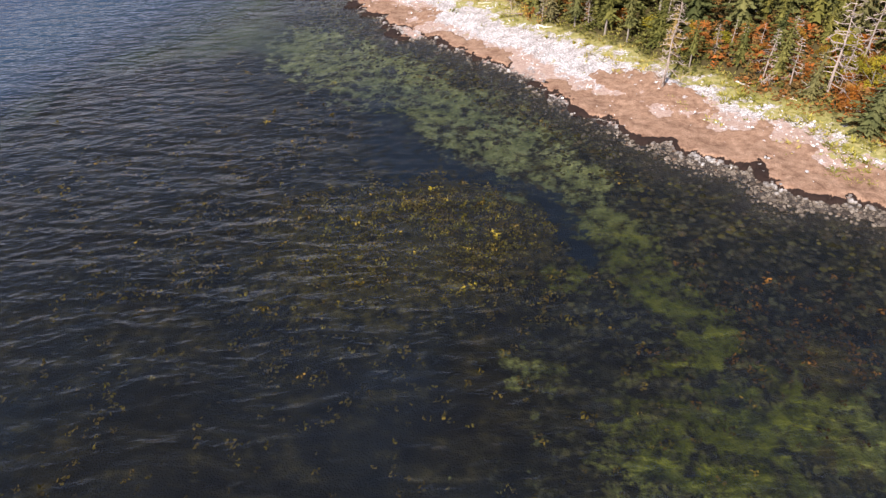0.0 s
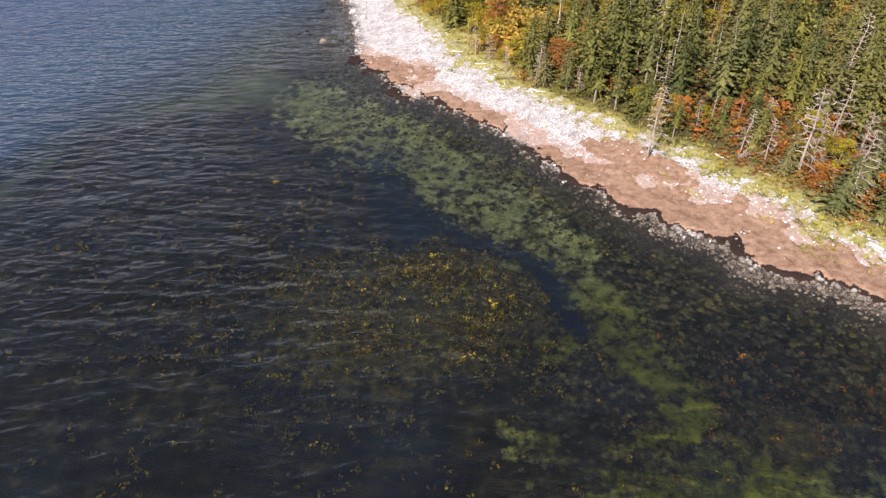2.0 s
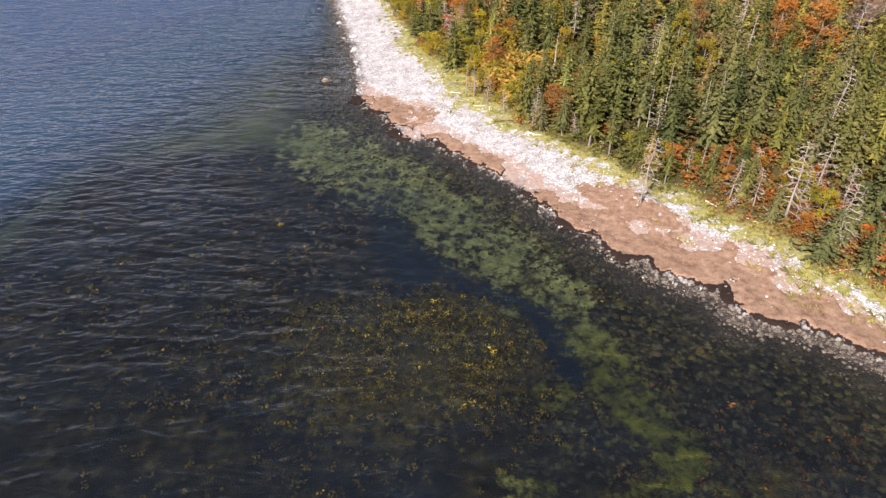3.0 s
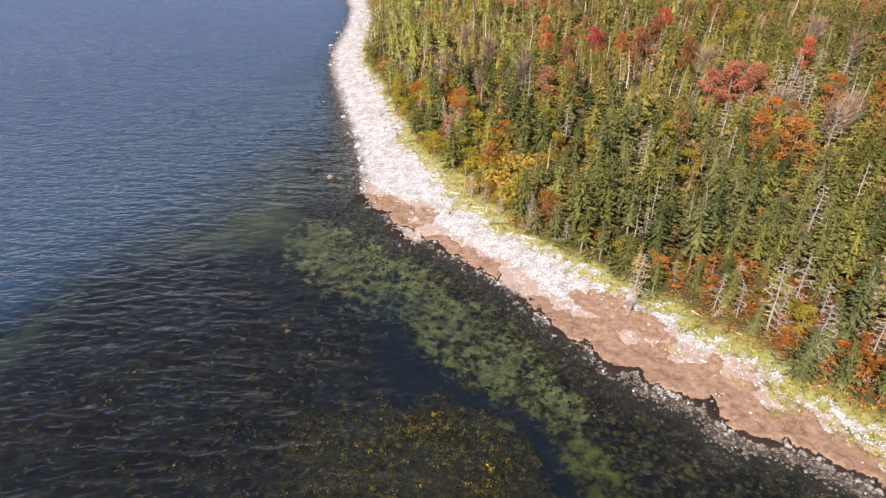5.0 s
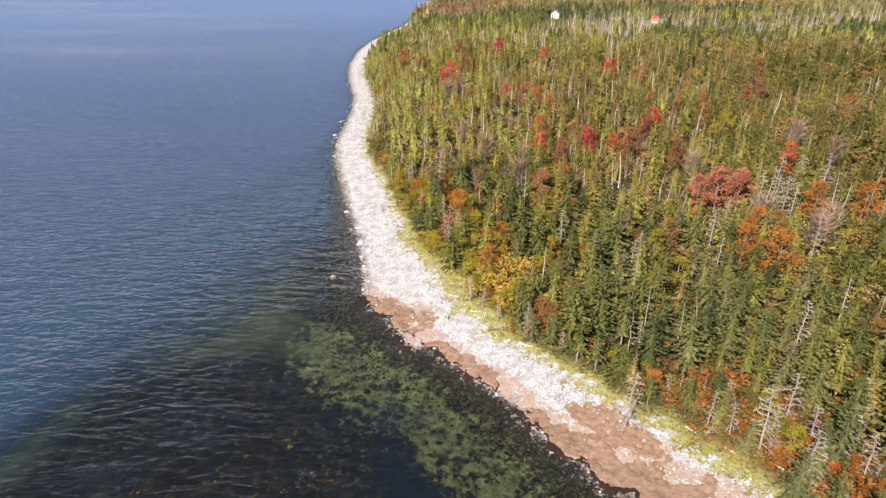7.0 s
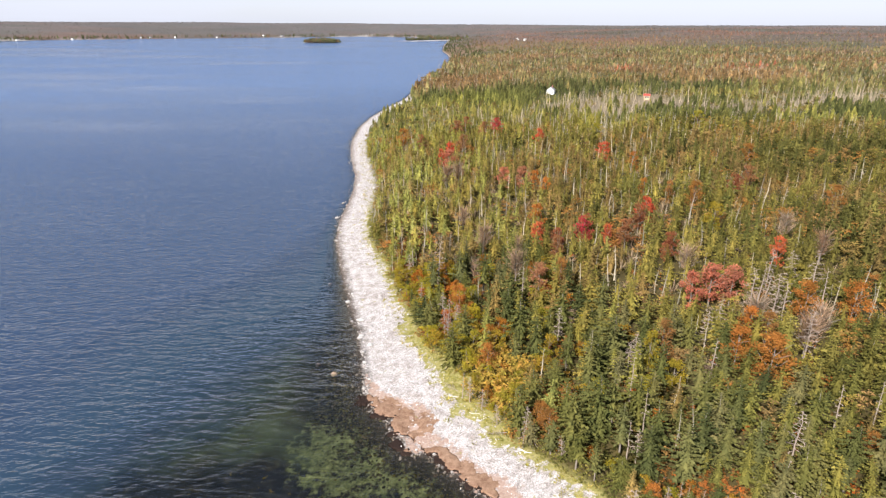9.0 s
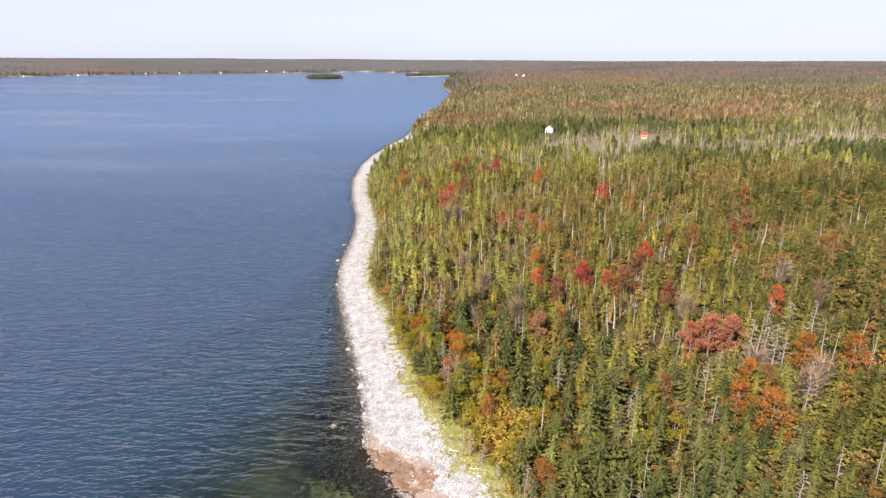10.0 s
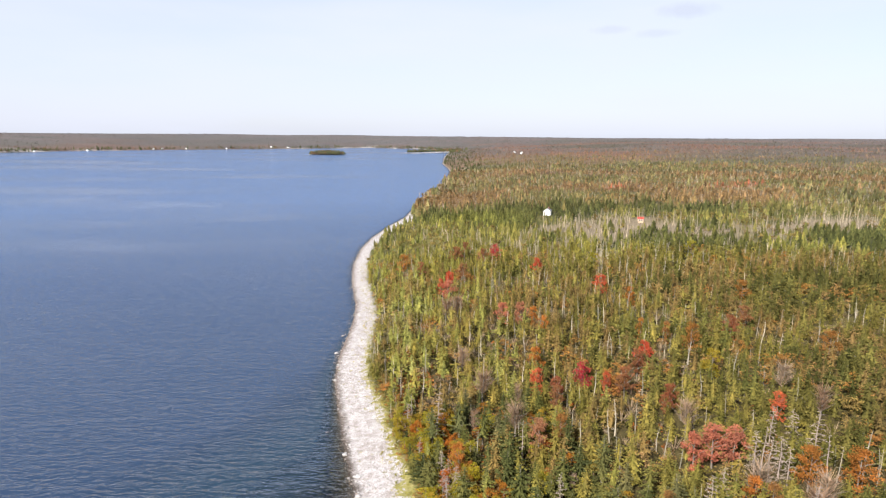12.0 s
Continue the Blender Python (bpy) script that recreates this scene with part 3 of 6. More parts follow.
def canopy_tint(x, y, rnd, rnd2):
    """Colour of a crown in the mass of the forest: olive spruce near the bay, browner and redder inland, hazed
    blue-grey on the farthest hills.
    """
    r = np.hypot(x, y)
    patch = fbm(x / 45, y / 45, 51, 3)
    olive, yellow, green = np.array([0.190, 0.172, 0.042]), np.array([0.198, 0.174, 0.048]), np.array([0.105, 0.112, 0.032])
    mixf = np.clip(rnd * 1.1 + (patch - 0.5) * 1.2, 0, 1)[:, None]
    c = np.where(mixf < 0.5, green + (olive - green) * mixf * 2, olive + (yellow - olive) * (mixf - 0.5) * 2)
    broad = fbm(x / 130, y / 90, 57, 4) + (rnd2 - 0.5) * 0.30 + 0.06 * sstep(90, 380, x) * sstep(430, 800, y)
    inland_tone = np.where((broad < 0.40)[:, None], np.array([0.105, 0.102, 0.052]), np.where((broad < 0.50)[:, None], np.array([0.158, 0.148, 0.070]),
                           np.where((broad < 0.60)[:, None], np.array([0.182, 0.146, 0.080]), np.array([0.206, 0.124, 0.075]))))
    c = c + (inland_tone * (0.7 + 0.6 * rnd[:, None]) - c) * (0.12 + 0.75 * sstep(330, 700, r))[:, None]
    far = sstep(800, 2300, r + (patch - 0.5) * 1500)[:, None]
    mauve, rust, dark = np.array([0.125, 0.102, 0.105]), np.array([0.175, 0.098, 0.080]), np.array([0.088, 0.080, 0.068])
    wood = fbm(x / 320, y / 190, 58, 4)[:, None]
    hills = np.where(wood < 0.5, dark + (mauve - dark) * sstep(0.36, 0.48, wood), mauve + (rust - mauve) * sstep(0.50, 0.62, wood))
    # bluish haze over the farthest hills, painted into the crown colour
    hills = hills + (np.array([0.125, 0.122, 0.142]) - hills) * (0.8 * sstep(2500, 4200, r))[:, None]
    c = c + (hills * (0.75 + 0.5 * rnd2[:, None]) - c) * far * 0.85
    # tint of dark_zone, for young spruce and for the darkened crowns alike
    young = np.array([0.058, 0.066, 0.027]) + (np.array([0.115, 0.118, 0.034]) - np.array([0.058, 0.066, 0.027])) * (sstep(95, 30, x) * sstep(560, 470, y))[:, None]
    lime = (0.5 * sstep(-0.1, 0.45, np.maximum(ell(x, y, 130, 318, 110, 26), ell(x, y, 25, 470, 45, 40)) + (fbm(x / 18, y / 18, 44, 3) - 0.5) * 0.9))[:, None]
    red = (sstep(0.0, 0.4, np.maximum(np.maximum(ell(x, y, 370, 733, 22, 20), ell(x, y, 322, 696, 22, 14)), ell(x, y, 202, 694, 14, 13))))[:, None]
    c = c + (np.array([0.34, 0.115, 0.075]) * (0.75 + 0.5 * rnd[:, None]) - c) * red * 0.9
    c = c + (np.array([0.205, 0.200, 0.045]) * (0.75 + 0.5 * rnd[:, None]) - c) * lime
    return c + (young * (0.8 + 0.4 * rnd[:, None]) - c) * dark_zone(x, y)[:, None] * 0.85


# ---------------------------------------------------------------- ground, seabed and water
gx = graded(-4950, -50, 60, 4950, 0.72, 1.12, 1.12)
gy = graded(-4950, 14, 122, 4950, 0.72, 1.16, 1.036)
X, Y = (a.ravel() for a in np.meshgrid(gx, gy))
S = inland(X, Y)
Z = height(X, Y, S)
TL = treeline(X, Y)
wob = (fbm(X / 6, Y / 6, 61, 4) - 0.5)
SANDY = [(-16, 83, 6.5), (-11.6, 77, 7.0), (-5.5, 71.3, 6.5), (-0.9, 65.5, 6.2), (4.8, 59, 6.4), (8.6, 53.5, 5.6), (11.4, 50.3, 4.4), (14.6, 46.5, 3.2), (15.6, 42.4, 2.9), (16.6, 38, 3.2), (18.2, 33, 2.6), (20.5, 28, 2.2)]
HOLLOWS = [(-5, 65, 2.6), (-3.4, 59.5, 3.6), (-1.9, 54.5, 3.8), (-1.6, 50.2, 2.8), (1.2, 53.5, 2.0), (3.2, 50.2, 1.7), (6.3, 48.4, 1.6), (10.5, 46.6, 1.5), (12.3, 44, 1.9), (13.0, 39.5, 1.7), (13.8, 36.2, 1.3)]


def strip(x, y, pts):
    """1 in the middle of a winding strip of changing width, 0 on its edge, below 0 outside."""
    best = np.full(np.shape(x), -9.0)
    for (ax, ay, aw), (bx, by, bw) in zip(pts[:-1], pts[1:]):
        dx, dy = bx - ax, by - ay
        t = np.clip(((x - ax) * dx + (y - ay) * dy) / (dx * dx + dy * dy), 0, 1)
        best = np.maximum(best, 1 - np.hypot(x - ax - t * dx, y - ay - t * dy) / (aw + (bw - aw) * t))
    return best


sand = strip(X, Y, SANDY)
for cx, cy, rx, ry in ((18.5, 21, 8.5, 5.8), (21, 28.5, 3.5, 2.0), (18, 34, 3.0, 2.0), (12, 34.4, 3.0, 2.0), (8.2, 26, 2.4, 2.0), (6.6, 45.4, 1.7, 1.4), (8.7, 45.4, 1.5, 1.2), (7.4, 50.6, 1.6, 1.2), (27, 21, 5, 3)):
    sand = np.maximum(sand, 0.8 * ell(X, Y, cx, cy, rx, ry, 0.2))
sand = np.where((sand < 0) & (S > -12), sand * 0.5, sand * 0.95)
sand = np.clip(sand, -1, 0.40)
bed_rim = np.minimum(78 - Y + wob * 7, X + 45 + wob * 9)
shelf_sand = sstep(0.5, -6, bed_rim) * sstep(-8, -18, S + wob * 7)
sand = np.where(S > -1.5, -1, sand)
weed = sstep(-7, -13, S + wob * 8) * (1 - 0.85 * sstep(4, 14, X + wob * 10) * sstep(46, 38, Y))
hollow = np.clip(strip(X, Y, HOLLOWS) * 0.9 - 0.06, -1, 0.55)
kelp_bed = np.clip(1.5 * np.maximum(ell(X, Y, 27, 25.5, 3.5, 4.5), ell(X, Y, 25.5, 19.5, 3, 2.5)), 0, 0.8) + np.clip(1.3 * ell(X, Y, 1, 41, 19, 13, 0.2), 0, 1) + 0.22 * np.clip(1.6 * ell(X, Y, -14, 42, 30, 34, 0.35), 0, 1)
turf = (1.12 * sstep(-5.0, 0.8, S - TL) + 0.45 * sstep(-6, -3, S - TL) * sstep(78, 88, Y) * sstep(130, 118, Y)) * (1 - sstep(150, 300, Y) * 0.8)
forest = sstep(-0.6, 1.2, S - TL)
isle_m = (Z > 1.0) & (Y > 2200) & (np.hypot(X + 420, Y - 2385) < 120)
forest = np.where(isle_m, 1.0, forest)
# soil follows the crowns' tint, painted haze included
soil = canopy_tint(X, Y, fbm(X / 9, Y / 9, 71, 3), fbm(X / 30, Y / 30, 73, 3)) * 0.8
near_soil = sstep(420, 160, np.hypot(X, Y))[:, None]
soil = soil * (1 - near_soil) + near_soil * (np.array([0.070, 0.056, 0.022]) * (0.6 + 0.8 * fbm(X / 3, Y / 3, 77, 3))[:, None])
grey = dead_zone(X, Y)[:, None]
soil = soil * (1 - grey) + np.array([0.21, 0.17, 0.12]) * grey
algae = np.clip(2 * np.maximum(ell(X, Y, 18, 28, 15, 20, 0.2), ell(X, Y, 12, 34, 6, 5)), 0, 1)
litter = sstep(-0.2, 2.2, 0.8 * (np.interp(Y, [33, 38, 44, 49, 54, 60, 63, 67, 74, 83, 91, 100, 110], [4, 5, 7, 9, 9, 9.5, 8, 5, 6, 5, 8.5, 4, 0]) - S)) * sstep(-0.5, 0.6, S) * sstep(118, 100, Y) * 0.75
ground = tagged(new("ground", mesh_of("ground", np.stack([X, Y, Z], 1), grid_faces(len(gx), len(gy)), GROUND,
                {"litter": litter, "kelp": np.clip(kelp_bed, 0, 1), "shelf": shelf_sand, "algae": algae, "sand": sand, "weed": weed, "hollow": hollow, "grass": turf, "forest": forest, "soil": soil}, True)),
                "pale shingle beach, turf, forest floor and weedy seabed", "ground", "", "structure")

wx = graded(-4950, -60, 60, 4950, 1.6, 1.13, 1.13)
wy = graded(-4950, -10, 140, 4950, 1.6, 1.16, 1.05)
WX, WY = (a.ravel() for a in np.meshgrid(wx, wy))
WS = inland(WX, WY)
drop = sstep(0.5, -10 + 7 * sstep(150, 240, WY), WS)
shelving = 11 * sstep(112, 200, WY) * drop
# past 110 m, extra depth stands in for the sky's sheen on the water
depth_sheen = np.minimum(np.clip(-height(WX, WY, WS), 0, 30) + shelving, 12 * sstep(0.5, -4, WS) + 1) + 31 * np.clip((np.hypot(WX, WY) - 110) / 620, 0, 1) ** 0.85 * drop
wf = grid_faces(len(wx), len(wy))
wf = wf[(WS[wf].min(1) < 3)]
water = tagged(new("water", mesh_of("water", np.stack([WX, WY, 0 * WX], 1), wf, WATER, {"depth_sheen": depth_sheen, "open": sstep(15, 34, -WS + 33 * sstep(78, 112, WY)) * (1 - 0.45 * sstep(85, 45, WY))}, True)),
               "rippled clear lake water, dark over weed beds", "water", "", "structure")


# ---------------------------------------------------------------- the beach
rng = np.random.default_rng(11)


def wrack_mask(x, y, s):
    """How far inside the beds of washed-up eelgrass a place lies."""
    wide = np.interp(y, [33, 38, 44, 49, 54, 60, 63, 65, 67, 70, 74, 78, 83, 87, 91, 95, 100, 104],
                     [2.5, 3.2, 5.0, 7.6, 7.0, 8.2, 6.4, 3.2, 1.1, 1.4, 4.0, 4.0, 3.0, 5.5, 7.6, 4.0, 2.2, -2])
    edge = fbm(x / 1.5, y / 1.5, 83, 5) - 0.5 + 0.22 * (vnoise(x / 0.34, y / 0.34, 84) - 0.5)
    lobed = sstep(74, 84, y) * (fbm(x / 2.6, y / 2.6, 86, 2) - 0.5) * 7
    m = np.minimum(s + 0.1 + 0.12 * sstep(56, 46, y) + 3.4 * edge + lobed, (wide - 1.0 + (fbm(x / 3.0, y / 3.0, 81, 5) - 0.5) * 9) - s)
    hole = (fbm(x / 0.9, y / 0.9, 87, 5) - 0.56) * 16 * sstep(1.0, 4.5, s) * (0.35 + 0.65 * sstep(58, 66, y))
    inner = ell(x, y, 24.0, 62.5, 7.5, 2.6, -0.75) * 2.6 + edge * 2
    return np.maximum(m - np.clip(hole, 0, None), np.minimum(inner, s))


def build_wrack():
    step = 0.17
    nx, ny = int(66 / step), int(78 / step)
    x, y = np.meshgrid(-16 + step * np.arange(nx), 31 + step * np.arange(ny))
    x, y = x.ravel(), y.ravel()
    keep = np.abs(seg_dist(x, y, COAST[4:32])) < 13
    s = np.full(x.shape, -9.0)
    s[keep] = inland(x[keep], y[keep])
    m = np.full(x.shape, -9.0)
    m[keep] = wrack_mask(x[keep], y[keep], s[keep])
    z = height(x, y, s) - 0.06 + 0.36 * sstep(-0.12, 0.42, m) * (0.25 + 0.75 * sstep(3.5, 0.3, s)) + (fbm(x / 0.7, y / 0.7, 85, 3) - 0.5) * 0.10
    f = grid_faces(nx, ny)
    f = f[m[f].max(1) > -0.1]
    used, back = np.unique(f, return_inverse=True)
    # dark rim: the wave-wet edge, with the shade of its undercut painted in
    wet = np.maximum(sstep(0.15, -0.25, s + (fbm(x / 0.8, y / 0.8, 89, 3) - 0.5) * 0.8), sstep(0.42, 0.12, m) * sstep(2.2, 1.0, s))[used]
    pts, quads = np.stack([x, y, z], 1)[used], back.reshape(-1, 4)
    bed = np.arange(len(pts))
    while True:
        low = bed[quads].min(1)
        after = bed.copy()
        np.minimum.at(after, quads.ravel(), np.repeat(low, 4))
        after = after[after]
        if (after == bed).all():
            break
        bed = after
    owner, count = bed[quads[:, 0]], np.bincount(bed[quads[:, 0]], minlength=len(pts))
    large = np.nonzero(count > 250)[0]
    for k in list(large) + [-1]:
        q = quads[owner == k] if k >= 0 else quads[count[owner] <= 250]
        if not len(q):
            continue
        own, at = np.unique(q, return_inverse=True)
        me = mesh_of("seaweed_wrack", pts[own], at.reshape(-1, 4), WRACK, {"wet": wet[own]}, True)
        if k >= 0:
            tagged(new("seaweed_wrack", me), "thick mat of dried brown eelgrass along the waterline", "seaweed", "mats of dried eelgrass")
        else:
            tagged(new("eelgrass_scraps", me), "scattered scraps of dried brown eelgrass on shingle", "seaweed", "", "stuff")


build_wrack()


def rock_template(seed, detail, flat=0.7):
    """A worn stone about 1 across, sitting on z = 0."""
    bm = bmesh.new()
    bmesh.ops.create_icosphere(bm, subdivisions=detail, radius=0.5)
    noise_at = Vector((seed * 7.3, seed * 3.1, seed * 1.7))
    for v in bm.verts:
        d = v.co.normalized()
        v.co = d * (0.5 + 0.22 * noise.noise(d * 1.3 + noise_at) + 0.10 * noise.noise(d * 3.1 + noise_at))
        v.co.z = v.co.z * flat + 0.2
    vs = np.array([v.co for v in bm.verts])
    fs = np.array([[v.index for v in f.verts] for f in bm.faces])
    bm.free()
    return vs, fs


COBBLES = [rock_template(k, 1, 0.55 + 0.05 * k) for k in range(5)]


def build_cobbles():
    n = 60000
    x, y = rng.uniform(-50, 60, n), 20 + 400 * rng.random(n) ** 2.1
    s = inland(x, y)
    m = wrack_mask(x, y, s)
    ok = (s > -4.5) & (s < treeline(x, y) - 1.2) & ((m < 0.1) | (rng.random(n) < 0.05 + 0.40 * sstep(1.3, 0.2, m) * sstep(1.5, 3.0, s)))
    dens = np.where(s < 0.3, 1.0, 0.75 * sstep(0.3, 0.55, fbm(x / 3, y / 3, 91, 3)) + 0.3)
    ok &= rng.random(n) < dens
    x, y, s = x[ok][:9500], y[ok][:9500], s[ok][:9500]
    size = (0.11 + 0.20 * rng.random(len(x)) ** 3) * (1 + 0.6 * (s < 1.0) * rng.random(len(x))) * (1 + sstep(110, 260, y) * 0.6)
    pos = np.stack([x, y, height(x, y, s) - 0.05 * size], 1)
    pos[:, 2] += np.where((m[ok][:9500] > 0.1), 0.3, 0)
    v, f, _ = scatter(COBBLES, rng.integers(0, 5, len(x)), pos, rng.uniform(0, 6.28, len(x)), size * rng.uniform(0.8, 1.3, len(x)), size)
    n = 7500
    line = np.array(COAST[4:33], float)
    leg = rng.random(n) * (len(line) - 1)
    q = line[leg.astype(int)] + (line[leg.astype(int) + 1] - line[leg.astype(int)]) * (leg % 1)[:, None] + rng.normal(0, 1.3, (n, 2))
    x2, y2 = q[:, 0], q[:, 1]
    s2 = inland(x2, y2)
    ok = (s2 > -2.8) & (s2 < 0.9) & (wrack_mask(x2, y2, s2) < 0.05) & (rng.random(n) < 0.35 + 0.65 * sstep(60, 48, y2))
    x2, y2, s2 = x2[ok], y2[ok], s2[ok]
    size = 0.16 + 0.42 * rng.random(len(x2)) ** 2.5
    pos = np.stack([x2, y2, height(x2, y2, s2) - 0.08 * size], 1)
    v2, f2, _ = scatter(COBBLES, rng.integers(0, 5, len(x2)), pos, rng.uniform(0, 6.28, len(x2)), size * rng.uniform(0.8, 1.3, len(x2)), size * 0.9)
    v, f = join([(v, f), (v2, f2)])
    return tagged(new("beach_cobbles", mesh_of("beach_cobbles", v, f, STONE_MANY)), "pale grey cobbles strewn over the shingle beach", "stones", "", "stuff")


build_cobbles()

# boulders along the waterline, each its own
BOULDERS = [mesh_of("boulder", *rock_template(20 + k, 3, 0.62 + 0.04 * k), STONE_EACH, None, True) for k in range(6)]


def boulder(x, y, size, turn, sink=0.15):
    ob = new("boulder", BOULDERS[int(turn * 7) % 6])
    z = float(height(np.array([x]), np.array([y]))[0])
    ob.matrix_world = Matrix.Translation((x, y, max(z, -0.6) - sink * size)) @ Matrix.Rotation(turn, 4, "Z") @ Matrix.Diagonal((size * 1.15, size, size, 1))
    kind = "pale granite boulder" if z > 0.15 else "wet granite boulder"
    return tagged(ob, kind + (" on the shingle beach" if z > 0.15 else " standing in the shallow water"), "boulder", "boulders on the shore")


for x, y, size in ((-16.2, 104.7, 1.1), (-14.9, 104.6, 1.2), (-13.6, 104.4, 0.9), (-33.0, 206.8, 1.9), (-29.4, 182.4, 1.6),
                   (-26.0, 148.8, 1.8), (-26.3, 151.2, 1.5), (-19.8, 137.3, 1.7), (-15.4, 127.4, 1.6), (-33.6, 226.0, 1.8), (-14.5, 119.8, 1.4),
                   (-13.3, 112.8, 1.2), (30.4, 46.0, 0.9), (31.2, 48.4, 0.8), (38.2, 41.2, 0.8), (-8.6, 90.2, 0.8)):
    boulder(x, y, 0.72 * size, (x * 3.7 + y) % 6.28)
for x, y, size, stone, say in ((-18.1, 105.0, 1.15, TANROCK, "tan granite rock standing in the water off the beach"), (-21.7, 108.5, 1.1, DARKROCK, "dark wet rock standing in the water off the beach")):
    rock = boulder(x, y, size, 1.9, -0.14)
    rock.data = rock.data.copy()
    rock.data.materials[0] = stone
    tagged(rock, say, "boulder", "boulders on the shore")
for _ in range(75):
    t = rng.random()
    y = 108 + 160 * t ** 1.3
    cx = float(np.interp(y, [p[1] for p in COAST[29:42]], [p[0] for p in COAST[29:42]]))
    boulder(cx + rng.normal(0.9, 1.1), y, 0.35 + 0.6 * rng.random() ** 2, rng.uniform(0, 6.28))


def build_submerged():
    """Dark stones lying on the bed near the shore."""
    n = 9000
    line = np.array(COAST[3:33], float)
    reach = np.cumsum(np.r_[0, np.hypot(*np.diff(line, axis=0).T)])
    t = rng.random(n) ** 1.25 * reach[-1]
    x, y = np.interp(t, reach, line[:, 0]) + rng.normal(-3.5, 4.0, n), np.interp(t, reach, line[:, 1]) + rng.normal(-3.5, 4.0, n)
    s = inland(x, y)
    ok = (s < -0.8) & (s > -13) & (rng.random(n) < sstep(-13, -4, s) * (1 - 0.6 * sstep(92, 112, y)))
    x, y, s = x[ok], y[ok], s[ok]
    size = 0.25 + 0.5 * rng.random(len(x)) ** 2
    tint = np.array([0.075, 0.060, 0.040]) * rng.uniform(0.5, 1.7, (len(x), 1)) * np.where(rng.random((len(x), 1)) < 0.4, np.array([[1.25, 1.3, 0.6]]), 1.0)
    pos = np.stack([x, y, np.minimum(height(x, y, s), -0.12 - 0.45 * size) - 0.1], 1)
    v, f, c = scatter(COBBLES, rng.integers(0, 5, len(x)), pos, rng.uniform(0, 6.28, len(x)), size, size * 0.7, tint)
    return tagged(new("submerged_stones", mesh_of("submerged_stones", v, f, KELP, {"tint": c})), "dark weed-covered stones under shallow water", "stones", "", "stuff")


build_submerged()


def leaf_clump(seed, n, spread, rise):
    """A tuft of small blades round the origin."""
    r = np.random.default_rng(seed)
    vs, fs = [], []
    for _ in range(n):
        a, d = r.uniform(0, 6.28), spread * r.random() ** 0.6
        c = np.array([d * math.cos(a), d * math.sin(a), r.uniform(0, rise)])
        u = r.normal(0, 1, 3) * (1, 1, 0.45)
        w = r.normal(0, 1, 3) * (1, 1, 0.45)
        u, w = 0.30 * spread * u / np.linalg.norm(u), 0.30 * spread * w / np.linalg.norm(w)
        k = len(vs)
        vs += [c - u, c + w, c + u, c - w * 0.6]
        fs += [(k, k + 1, k + 2), (k, k + 2, k + 3)]
    return np.array(vs), np.array(fs)


def build_kelp():
    clumps = [leaf_clump(300 + k, 8, 0.5, 0.2) for k in range(5)]
    n = 7000
    x, y = rng.normal(0, 1, n), rng.normal(0, 1, n)
    core = rng.random(n) < 0.36
    x, y = np.where(core, 3 + 6.0 * x, -9 + 17 * x), np.where(core, 40.5 + 5.5 * y, 40 + 18 * y)
    amber = rng.random(n) < 0.09
    x, y = np.where(amber, 26 + 4 * rng.normal(0, 1, n), x), np.where(amber, 28.5 + 3.5 * rng.normal(0, 1, n), y)
    s = inland(x, y)
    ok = (s < -4) & (amber | (ell(x, y, -12, 40, 37, 45, 0.35) > 0)) & (strip(x, y, HOLLOWS) < 0.05) & (strip(x, y, SANDY) < 0.3)
    ok &= rng.random(n) < 0.25 + 0.75 * sstep(0.42, 0.62, fbm(x / 5, y / 5, 95, 3))
    x, y, amber = x[ok], y[ok], amber[ok]
    m = len(x)
    bright = rng.random((m, 1)) ** 2.2 * (0.35 + 0.65 * np.exp(-((x - 3) / 9) ** 2 - ((y - 40.5) / 8) ** 2))[:, None]
    tint = np.array([0.13, 0.085, 0.025]) * rng.uniform(0.3, 1.5, (m, 1)) + bright * np.array([0.36, 0.29, 0.02])
    tint = np.where(amber[:, None], np.array([0.19, 0.09, 0.025]) * rng.uniform(0.2, 1.2, (m, 1)), tint)
    pos = np.stack([x, y, -0.12 - 0.45 * rng.random(m)], 1)
    size = 0.35 + 0.75 * rng.random(m) ** 2
    v, f, c = scatter(clumps, rng.integers(0, 5, m), pos, rng.uniform(0, 6.28, m), size, size, tint)
    return tagged(new("rockweed", mesh_of("rockweed", v, f, KELP, {"tint": c})), "yellow and brown rockweed clumps floating under the surface", "seaweed", "", "stuff")


build_kelp()


